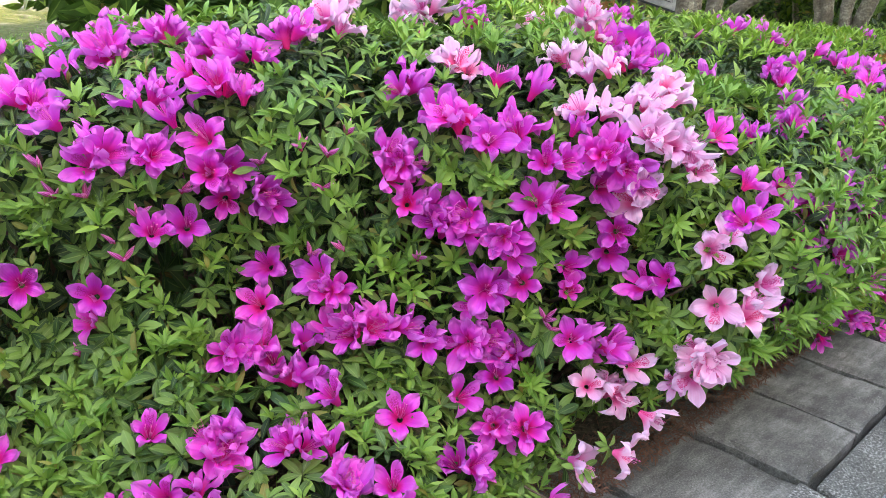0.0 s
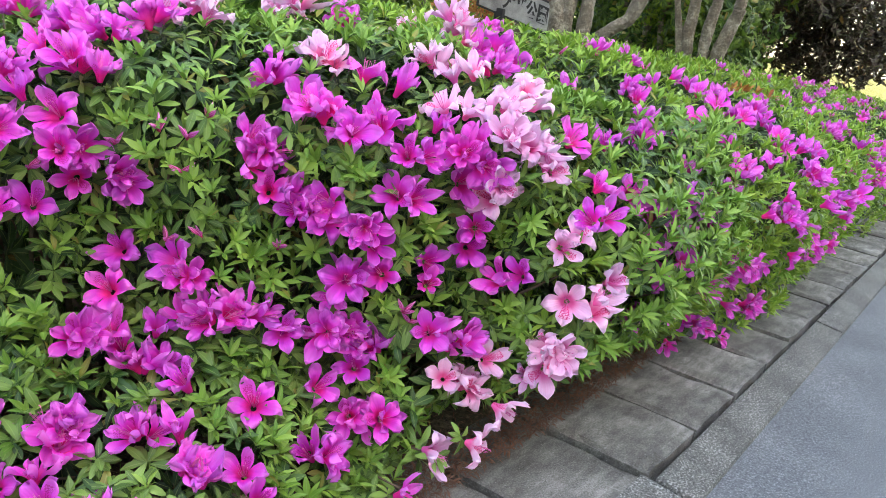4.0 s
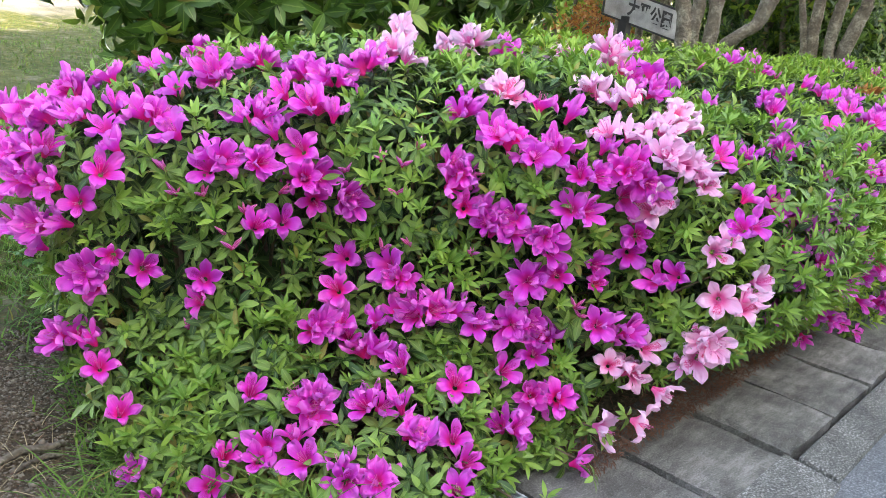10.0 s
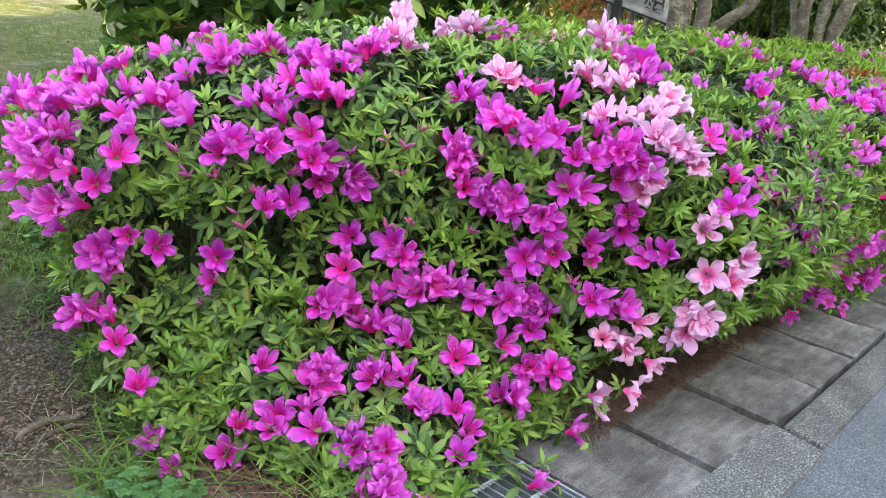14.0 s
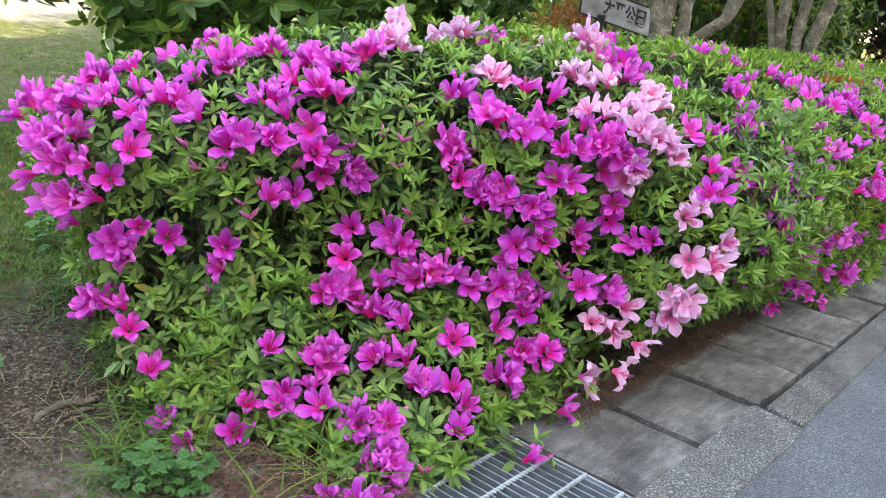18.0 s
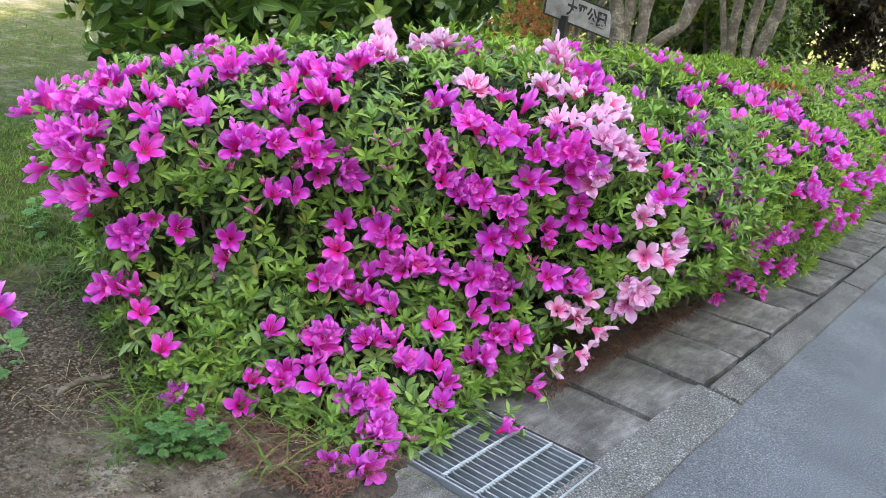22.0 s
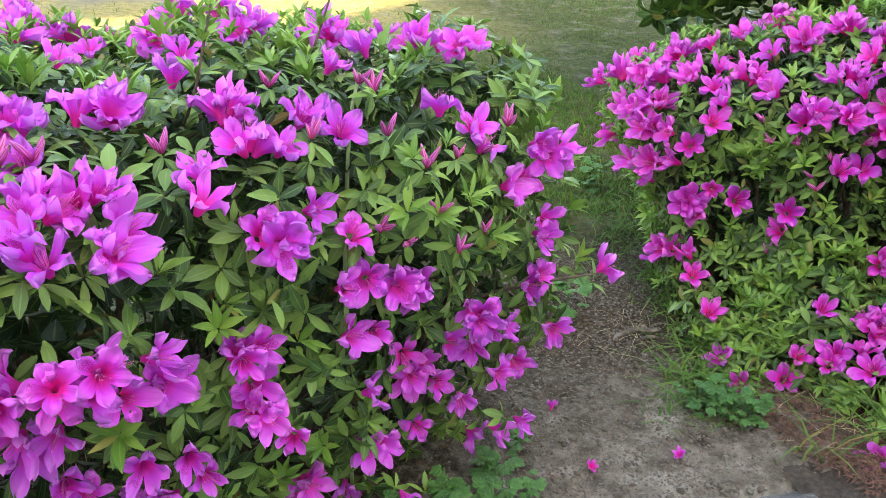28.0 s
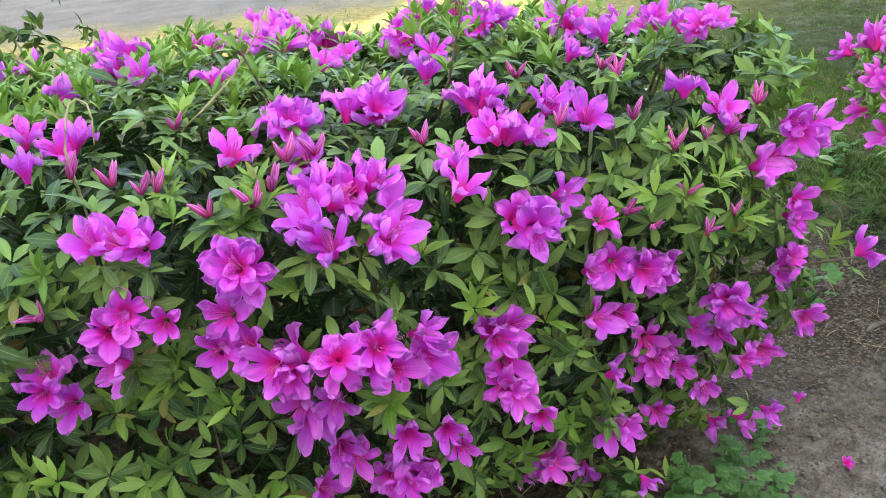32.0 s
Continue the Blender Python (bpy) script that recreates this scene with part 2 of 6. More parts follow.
CONCRETE = concrete_material()
KERB = plain("exposed_aggregate_concrete", ((0.34, (0.045, 0.044, 0.041)), (0.45, (0.105, 0.102, 0.095)), (0.55, (0.185, 0.18, 0.17)), (0.66, (0.46, 0.45, 0.43))), 7.0, 0.92, 1.0, 190.0, depth=0.008, share=0.78)[0]
BLOCK = plain("dark_aggregate_concrete", ((0.34, (0.035, 0.034, 0.031)), (0.45, (0.080, 0.078, 0.072)), (0.55, (0.135, 0.131, 0.123)), (0.66, (0.36, 0.35, 0.33))), 5.0, 0.92, 1.0, 190.0, depth=0.006, share=0.74)[0]
ASPHALT = plain("asphalt", ((0.30, (0.030, 0.033, 0.038)), (0.43, (0.078, 0.083, 0.091)), (0.55, (0.118, 0.124, 0.134)), (0.68, (0.27, 0.275, 0.285))), 2.6, 0.88, 0.6, 200.0, depth=0.004, share=0.76)[0]
STEEL = plain("galvanised_steel", ((0.3, (0.30, 0.33, 0.35)), (0.7, (0.50, 0.54, 0.56))), 14.0, 0.5, 0.2, 120.0, metal=0.55)[0]
BARS = plain("dull_galvanised_steel", ((0.3, (0.20, 0.23, 0.24)), (0.7, (0.38, 0.42, 0.44))), 14.0, 0.5, 0.2, 120.0, metal=0.5)[0]
SOIL = plain("dark_soil", ((0.3, (0.022, 0.015, 0.010)), (0.55, (0.065, 0.046, 0.032)), (0.75, (0.14, 0.10, 0.07))), 25.0, 0.95, 1.0, 90.0, depth=0.012, share=0.5)[0]
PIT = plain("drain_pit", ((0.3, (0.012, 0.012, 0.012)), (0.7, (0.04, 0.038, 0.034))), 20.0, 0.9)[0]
BOARD = plain("weathered_sign_board", ((0.3, (0.16, 0.15, 0.15)), (0.5, (0.30, 0.29, 0.29)), (0.72, (0.48, 0.47, 0.46))), 12.0, 0.8, 0.5)[0]
PLASTER = plain("pale_render", ((0.3, (0.52, 0.50, 0.46)), (0.7, (0.66, 0.64, 0.60))), 2.0, 0.9, 0.3)[0]
INK = plain("dark_sign_paint", ((0.3, (0.014, 0.013, 0.016)), (0.7, (0.03, 0.028, 0.03))), 30.0, 0.7, 0.2)[0]


def ground_material():
    m, nt, b = material("park_ground", 0.95)
    b.inputs["Specular IOR Level"].default_value = 0.12
    p = place(nt)
    sep = nt.nodes.new("ShaderNodeSeparateXYZ")
    nt.links.new(p, sep.inputs[0])
    x, y = sep.outputs[0], sep.outputs[1]
    wob = calc(nt, "SUBTRACT", noise_of(nt, 1.6, 5.0, p), 0.5)
    grain = noise_of(nt, 140.0, 4.0, p)
    dirt = ramp(nt, noise_of(nt, 9.0, 8.0, p, 0.7), ((0.32, (0.050, 0.037, 0.026)), (0.46, (0.190, 0.152, 0.112)), (0.66, (0.46, 0.395, 0.32))))
    lawn = ramp(nt, noise_of(nt, 22.0, 8.0, p, 0.7), ((0.30, (0.024, 0.036, 0.007)), (0.5, (0.062, 0.076, 0.016)), (0.72, (0.15, 0.13, 0.042))))
    sand = ramp(nt, noise_of(nt, 3.0, 7.0, p), ((0.3, (0.145, 0.130, 0.115)), (0.7, (0.225, 0.205, 0.185))))
    humus = ramp(nt, noise_of(nt, 60.0, 8.0, p, 0.7), ((0.3, (0.028, 0.020, 0.013)), (0.52, (0.085, 0.062, 0.041)), (0.72, (0.20, 0.15, 0.10))))
    # trodden gap between the two shrubs, widening towards the road
    mid = calc(nt, "ADD", -2.03, calc(nt, "MULTIPLY", y, 0.36))
    off = calc(nt, "ABSOLUTE", calc(nt, "SUBTRACT", x, mid))
    fray = calc(nt, "MULTIPLY", calc(nt, "SUBTRACT", noise_of(nt, 35.0, 6.0, p), 0.5), 0.5)
    trod = calc(nt, "MULTIPLY", calc(nt, "SUBTRACT", 0.58, calc(nt, "ADD", calc(nt, "ADD", off, fray), calc(nt, "MULTIPLY", wob, 0.5))), 6.0, True)
    trod = calc(nt, "MULTIPLY", trod, calc(nt, "MULTIPLY", calc(nt, "SUBTRACT", 1.15, calc(nt, "ADD", y, calc(nt, "ADD", fray, wob))), 2.0, True))
    wear = calc(nt, "MULTIPLY", calc(nt, "MULTIPLY", calc(nt, "SUBTRACT", noise_of(nt, 5.0, 7.0, p), 0.50), 5.0, True), 0.45)
    edge = calc(nt, "ADD", calc(nt, "SUBTRACT", 8.4, calc(nt, "MULTIPLY", calc(nt, "MULTIPLY", calc(nt, "SUBTRACT", -1.8, x), 1.2, True), 1.5)), calc(nt, "MULTIPLY", calc(nt, "MAXIMUM", calc(nt, "SUBTRACT", x, 2.2), 0.0), 1.2))
    far = calc(nt, "MULTIPLY", calc(nt, "SUBTRACT", calc(nt, "ADD", y, calc(nt, "MULTIPLY", wob, 1.6)), edge), 1.2, True)
    near = calc(nt, "MULTIPLY", calc(nt, "SUBTRACT", 1.95, calc(nt, "ADD", y, calc(nt, "ADD", fray, calc(nt, "MULTIPLY", wob, 0.8)))), 3.0, True)
    # thin dry turf towards the sand
    dry = calc(nt, "MULTIPLY", calc(nt, "MULTIPLY", calc(nt, "SUBTRACT", calc(nt, "ADD", y, wob), 4.6), 0.8, True), calc(nt, "MULTIPLY", calc(nt, "SUBTRACT", 0.3, calc(nt, "ADD", x, wob)), 0.8, True))
    straw = ramp(nt, noise_of(nt, 16.0, 7.0, p, 0.7), ((0.3, (0.17, 0.145, 0.040)), (0.5, (0.30, 0.245, 0.085)), (0.7, (0.42, 0.35, 0.15))))
    lawn = mix(nt, dry, lawn, straw)
    col = mix(nt, wear, lawn, dirt)
    col = mix(nt, near, col, humus)
    col = mix(nt, trod, col, dirt)
    col = mix(nt, far, col, sand)
    nt.links.new(col, b.inputs["Base Color"])
    bump(nt, b, calc(nt, "ADD", calc(nt, "MULTIPLY", noise_of(nt, 30.0, 8.0, p), 1.8), grain), 1.0, 0.018)
    return m


GROUND = ground_material()


# ---- mesh helpers ----
def mesh_of(name, verts, faces, uvs=None, mats=(), index=None, smooth=True):
    me = bpy.data.meshes.new(name)
    if isinstance(faces, np.ndarray):
        me.vertices.add(len(verts))
        me.vertices.foreach_set("co", np.asarray(verts, np.float32).ravel())
        me.loops.add(faces.size)
        me.loops.foreach_set("vertex_index", faces.astype(np.int32).ravel())
        me.polygons.add(len(faces))
        me.polygons.foreach_set("loop_start", np.arange(0, faces.size, faces.shape[1], dtype=np.int32))
        me.update(calc_edges=True)
    else:
        me.from_pydata([tuple(v) for v in verts], [], faces)
    for mm in mats:
        me.materials.append(mm)
    if uvs is not None:
        layer = me.uv_layers.new(name="UVMap")
        loops = np.empty(len(me.loops), np.int32)
        me.loops.foreach_get("vertex_index", loops)
        layer.data.foreach_set("uv", np.asarray(uvs, np.float32)[loops].ravel())
    if index is not None:
        me.polygons.foreach_set("material_index", np.asarray(index, np.int32))
    if smooth:
        me.polygons.foreach_set("use_smooth", np.ones(len(me.polygons), bool))
    me.update()
    return me


def part(name, data, mat, parent, label="", m=None):
    """Links a mesh or a bmesh as one object under its thing."""
    if isinstance(data, bmesh.types.BMesh):
        me = bpy.data.meshes.new(name)
        data.to_mesh(me)
        data.free()
        data = me
    if mat is not None and not data.materials:
        data.materials.append(mat)
    ob = new(name, data)
    ob.parent = parent
    if m is not None:
        ob.matrix_local = m
    return tagged(ob, label)


def thing(name, label, category, at=(0, 0, 0), group="", kind=""):
    ob = new(name)
    ob.location = at
    ob.empty_display_size = 0.1
    return tagged(ob, label, category, group, kind)


def box(bm, x0, y0, z0, x1, y1, z1, bevel=0.0):
    made = bmesh.ops.create_cube(bm, size=1.0)["verts"]
    for v in made:
        v.co = Vector((x0 + (v.co.x + 0.5) * (x1 - x0), y0 + (v.co.y + 0.5) * (y1 - y0), z0 + (v.co.z + 0.5) * (z1 - z0)))
    if bevel:
        edges = list({e for v in made for e in v.link_edges})
        bmesh.ops.bevel(bm, geom=edges, offset=bevel, segments=2, affect="EDGES", profile=0.6)
    return bm


def tube_arrays(points, radii, seg=6):
    pts = [Vector(p) for p in points]
    verts, faces = [], []
    for i, p in enumerate(pts):
        way = (pts[min(i + 1, len(pts) - 1)] - pts[max(i - 1, 0)]).normalized()
        side = way.cross(Vector((0.31, 0.17, 0.93)))
        side = side.normalized() if side.length > 1e-4 else Vector((1, 0, 0))
        up = way.cross(side)
        for k in range(seg):
            a = 2 * math.pi * k / seg
            verts.append(p + (side * math.cos(a) + up * math.sin(a)) * radii[i])
    for i in range(len(pts) - 1):
        for k in range(seg):
            faces.append((i * seg + k, i * seg + (k + 1) % seg, (i + 1) * seg + (k + 1) % seg, (i + 1) * seg + k))
    faces.append(tuple(range(seg))[::-1])
    faces.append(tuple((len(pts) - 1) * seg + k for k in range(seg)))
    return [tuple(v) for v in verts], faces


def tubes(name, runs, mat, seg=6):
    """One mesh out of many tapered tubes."""
    verts, faces = [], []
    for points, radii in runs:
        v, f = tube_arrays(points, radii, seg)
        n = len(verts)
        verts += v
        faces += [tuple(i + n for i in q) for q in f]
    return mesh_of(name, verts, faces, mats=(mat,))


def leaf_arrays(length, width, fold=0.25, droop=0.35, tip=1.0, rows=5, shift=0.0):
    """A leaf along +x, folded on its midrib and bent down; uv = along, across."""
    verts, uvs, faces = [], [], []
    for i in range(rows):
        s = i / (rows - 1)
        w = width * 0.5 * max(0.04, math.sin(math.pi * min(1.0, s * 0.94 + 0.03) ** (0.85 + shift))) ** tip
        x, z = length * s * (1 - 0.12 * droop * s), -length * droop * s * s * 0.6
        for k in (-1, 0, 1):
            verts.append((x, k * w, z + abs(k) * w * fold))
            uvs.append((s, 0.5 + 0.5 * k))
    for i in range(rows - 1):
        for k in range(2):
            a = i * 3 + k
            faces.append((a, a + 1, a + 4, a + 3))
    return np.array(verts), np.array(uvs), np.array(faces)


def turned(v, m):
    m = np.array(m)
    return v @ m[:3, :3].T + m[:3, 3]


def joined(pieces):
    vs, us, fs, n = [], [], [], 0
    for v, u, f in pieces:
        vs.append(v), us.append(u), fs.append(f + n)
        n += len(v)
    return np.concatenate(vs), np.concatenate(us), np.concatenate(fs)


def whorl_arrays(rng, count, length, width, lift, spread=0.35, rows=5, **kw):
    """A rosette of leaves round a shoot that points to +z."""
    pieces = []
    for k in range(count):
        size = length * rng.uniform(0.65, 1.1)
        v, u, f = leaf_arrays(size, size * width * rng.uniform(0.85, 1.15), rng.uniform(0.15, 0.4), rng.uniform(0.2, 0.7), rows=rows, **kw)
        m = pose(0, 0, -0.012 * rng.random(), 0, 0, 360 * k / count * 1.62 + rng.uniform(-18, 18)) @ pose(0.002, 0, 0, rng.uniform(-20, 20), -lift + spread * rng.uniform(-40, 40), 0)
        pieces.append((turned(v, m), u, f))
    return joined(pieces)


def aim(way, spin, at, size=1.0):
    """A pose whose +z points along way."""
    way = Vector(way).normalized()
    return Matrix.Translation(at) @ way.to_track_quat("Z", "Y").to_matrix().to_4x4() @ pose(0, 0, 0, 0, 0, spin) @ Matrix.Scale(size, 4)


def strewn(name, templates, spots, ways, sizes, mat, rng):
    """Many leaf rosettes as one mesh: each spot takes one template, turned to its way."""
    vs, us, fs, n = [], [], [], 0
    pick = rng.integers(0, len(templates), len(spots))
    spin = rng.uniform(0, 2 * np.pi, len(spots))
    w = ways / np.linalg.norm(ways, axis=1, keepdims=True)
    ref = np.where(np.abs(w[:, 2:3]) < 0.9, np.array([[0, 0, 1.0]]), np.array([[1.0, 0, 0]]))
    a = np.cross(ref, w)
    a /= np.linalg.norm(a, axis=1, keepdims=True)
    b = np.cross(w, a)
    c, s = np.cos(spin)[:, None], np.sin(spin)[:, None]
    ax, ay = a * c + b * s, b * c - a * s
    for k, (v, u, f) in enumerate(templates):
        i = np.nonzero(pick == k)[0]
        if not len(i):
            continue
        sv = v[None] * sizes[i][:, None, None]
        out = spots[i][:, None] + sv[..., :1] * ax[i][:, None] + sv[..., 1:2] * ay[i][:, None] + sv[..., 2:] * w[i][:, None]
        vs.append(out.reshape(-1, 3))
        us.append(np.tile(u, (len(i), 1)))
        fs.append((f[None] + (np.arange(len(i)) * len(v))[:, None, None] + n).reshape(-1, f.shape[1]))
        n += len(i) * len(v)
    return mesh_of(name, np.concatenate(vs), np.concatenate(fs), np.concatenate(us), (mat,))


# ---- ground, road, gutter ----
def sheet(name, xs, ys, height, mat, label, category):
    xs, ys = np.array(xs), np.array(ys)
    gx, gy = np.meshgrid(xs, ys)
    verts = np.stack([gx, gy, height(gx, gy)], -1).reshape(-1, 3)
    i = (np.arange(len(ys) - 1)[:, None] * len(xs) + np.arange(len(xs) - 1)).reshape(-1, 1)
    ob = new(name, mesh_of(name, verts, i + np.array([[0, 1, len(xs) + 1, len(xs)]]), mats=(mat,)))
    return tagged(ob, label, category, kind="structure")


def swell(x, y):
    """The lie of the park's ground: level at the gutter, uneven where it is trodden."""
    near = np.clip((y - 0.355) / 0.07, 0, 1)
    lumps = 0.012 * np.sin(7.1 * x + 2.0 * y) * np.sin(6.3 * y - 1.7 * x) + 0.006 * np.sin(23 * x + 1.3) * np.sin(19 * y)
    fall = np.where(np.abs(x) + np.abs(y) > 40, 0, lumps)
    rise = 0.045 * np.clip(y - 2.5, 0, 12)
    return -0.12 * (1 - near) + near * (0.004 + fall) + rise


def steps(lo, hi, fine_lo, fine_hi, fine, coarse):
    a = list(np.arange(fine_lo, fine_hi, fine))
    left, right, d = [], [], fine
    v = fine_lo
    while v > lo:
        d *= 1.35
        v -= min(d, coarse)
        left.append(v)
    v, d = a[-1], fine
    while v < hi:
        d *= 1.35
        v += min(d, coarse)
        right.append(v)
    return left[::-1] + a + right


sheet("ground", steps(-400, 400, -4.5, 4.5, 0.05, 40), steps(-400, 400, 0.1, 6.0, 0.05, 40), swell, GROUND, "trodden sandy earth and thin lawn of a park", "ground")
sheet("road", steps(-200, 200, -4, 6, 0.25, 30), [-7, -4, -2, -1, -0.5, -0.3, -0.116], lambda x, y: -0.030 - 0.012 * np.clip(-y, 0, 2.5), ASPHALT, "grey asphalt road with a fine worn grain", "road")
# unseen wall added to shade the park; its slotted outline lets a sun band through
SHADE_OUTLINE = ((14, 9.2), (6.5, 9.4), (2.0, 10.8), (0.95, 10.7), (-0.13, 9.8), (-1.63, 9.5), (-2.68, 8.95), (-3.3, 8.5), (-4.8, 8.45), (-6.6, 9.0), (-7.4, 9.5), (-5.1, 9.1), (-4.35, 9.25), (-3.7, 10.2), (-2.7, 10.5), (-1.5, 11.2), (-1.3, 12.3), (-45, 12.3))
line = [(-45, -0.1), (14, -0.1)] + list(SHADE_OUTLINE)
bm = bmesh.new()
front = bm.faces.new([bm.verts.new((x, -8.0, z)) for x, z in line])
for v in [g for g in bmesh.ops.extrude_face_region(bm, geom=[front])["geom"] if isinstance(g, bmesh.types.BMVert)]:
    v.co.y -= 0.3
bmesh.ops.recalc_face_normals(bm, faces=bm.faces[:])
me = bpy.data.meshes.new("wall_opposite")
bm.to_mesh(me)
bm.free()
me.materials.append(PLASTER)
wall = new("wall_opposite", me)
tagged(wall, "unseen pale wall added across the road to shape sun and shade", "wall", kind="structure")
pavement = tagged(new("pavement"), "row of weathered concrete gutter slabs along the road", "pavement", kind="structure")
rng = np.random.default_rng(7)
SLAB = 0.36
GX0, GX1, GY1 = -1.098, -0.733, 0.40


def slab_mesh(length, seed, name="paving_slab"):
    """A worn cover slab: rounded, chipped edges and a slightly hollow top."""
    bm = box(bmesh.new(), 0, 0, -0.09, length, 0.43, 0)
    bmesh.ops.subdivide_edges(bm, edges=bm.edges[:], cuts=11, use_grid_fill=True)
    off = Vector((seed * 3.1, seed * 1.7, 0))
    for v in bm.verts:
        x, y, z = v.co
        rim = min(x, length - x, y, 0.43 - y)
        top = z > -0.001
        chip = max(0.0, noise.noise(Vector((x, y, 0)) * 9 + off) + 0.1) * 0.030
        if rim < 0.001:
            inward = Vector((1 if x < 0.001 else -1 if x > length - 0.001 else 0, 1 if y < 0.001 else -1 if y > 0.429 else 0, 0))
            v.co += inward * (0.002 + chip * (1.0 if top else 0.4))
            if top:
                v.co.z -= 0.005 + chip * 0.4
        elif top:
            v.co.z += 0.0022 * noise.noise(Vector((x, y, 0)) * 7 + off) - 0.0015
    me = bpy.data.meshes.new(name)
    bm.to_mesh(me)
    bm.free()
    me.materials.append(CONCRETE)
    return me


slab_meshes = [slab_mesh(SLAB - g, k) for k, g in enumerate((0.012, 0.018, 0.010, 0.015, 0.009))]
for k in list(range(-60, -3)) + list(range(-2, 60)):
    x = k * SLAB if k >= -2 else k * SLAB - 0.02
    part("paving_slab", slab_meshes[(k * 7) % 5], None, pavement, "", pose(x + 0.004, 0.004 + rng.uniform(-0.003, 0.003), rng.uniform(-0.005, 0.003), rng.uniform(-0.6, 0.6), rng.uniform(-0.7, 0.7), rng.uniform(-0.5, 0.5)))
part("bedding", box(bmesh.new(), -22, 0.0, -0.14, GX0 - 0.03, 0.42, -0.075), PIT, pavement, "dark grit in the joints")
part("bedding", box(bmesh.new(), GX1 + 0.03, 0.0, -0.14, 22, 0.42, -0.075), PIT, pavement, "dark grit in the joints")
kerb = tagged(new("kerb"), "low kerb of exposed-aggregate concrete blocks beside the road", "kerb", kind="structure")
for k in range(12):
    bm = bmesh.new()
    box(bm, k * 1.8 + 0.006, -0.118, -0.12, k * 1.8 + 1.795, -0.009, 0.0, 0.008)
    for v in bm.verts:
        if v.co.y < -0.1:
            v.co.z -= 0.012
        v.co.z += 0.003 * math.sin(k * 2.3)
    part("kerb_block", bm, BLOCK, kerb)
bm = bmesh.new()
box(bm, -22.0, -0.125, -0.12, -0.004, 0.024, -0.0035, 0.003)
bmesh.ops.subdivide_edges(bm, edges=[e for e in bm.edges if e.calc_length() > 3], cuts=260)
for v in bm.verts:
    if v.co.y < -0.09:
        v.co.y += 0.012 * noise.noise(v.co * 4)
        v.co.z -= 0.016
part("concrete_apron", bm, KERB, kerb, "rough poured concrete strip")

# drain grating
grate = thing("drain_grating", "galvanised steel drain grating set among concrete slabs", "grating", (GX0, 0, 0))
for x0, x1, y0, y1 in ((0, 0.006, 0, GY1), (GX1 - GX0 - 0.006, GX1 - GX0, 0, GY1), (0.006, GX1 - GX0 - 0.006, 0.0, 0.006), (0.006, GX1 - GX0 - 0.006, GY1 - 0.006, GY1)):
    part("frame_bar", box(bmesh.new(), x0, y0, -0.045, x1, y1, -0.004, 0.001), STEEL, grate)
bar = bpy.data.meshes.new("bearing_bar")
bm = box(bmesh.new(), -0.0021, 0.006, -0.042, 0.0026, GY1 - 0.006, -0.006, 0.0008)
bm.to_mesh(bar)
bm.free()
bar.materials.append(BARS)
for k in range(14):
    part("bearing_bar", bar, None, grate, "", pose(0.006 + (k + 0.5) * (GX1 - GX0 - 0.012) / 14, 0, 0))
verts, faces = [], []
for k in range(74):
    x, a = 0.006 + k * (GX1 - GX0 - 0.012) / 73, k * 0.62
    for q in range(4):
        b = a + q * math.pi / 2
        verts.append((x, 0.0066 * math.cos(b), -0.006 + 0.0066 * math.sin(b)))
for k in range(73):
    for q in range(4):
        faces.append((k * 4 + q, k * 4 + (q + 1) % 4, k * 4 + 4 + (q + 1) % 4, k * 4 + 4 + q))
rod = mesh_of("cross_rod", verts, faces, mats=(STEEL,), smooth=False)
for y in (0.047, 0.147, 0.247, 0.347):
    part("cross_rod", rod, None, grate, "twisted square cross rod", pose(0, y, 0.002))
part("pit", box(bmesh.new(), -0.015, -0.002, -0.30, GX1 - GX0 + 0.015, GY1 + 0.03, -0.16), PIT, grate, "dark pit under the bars")


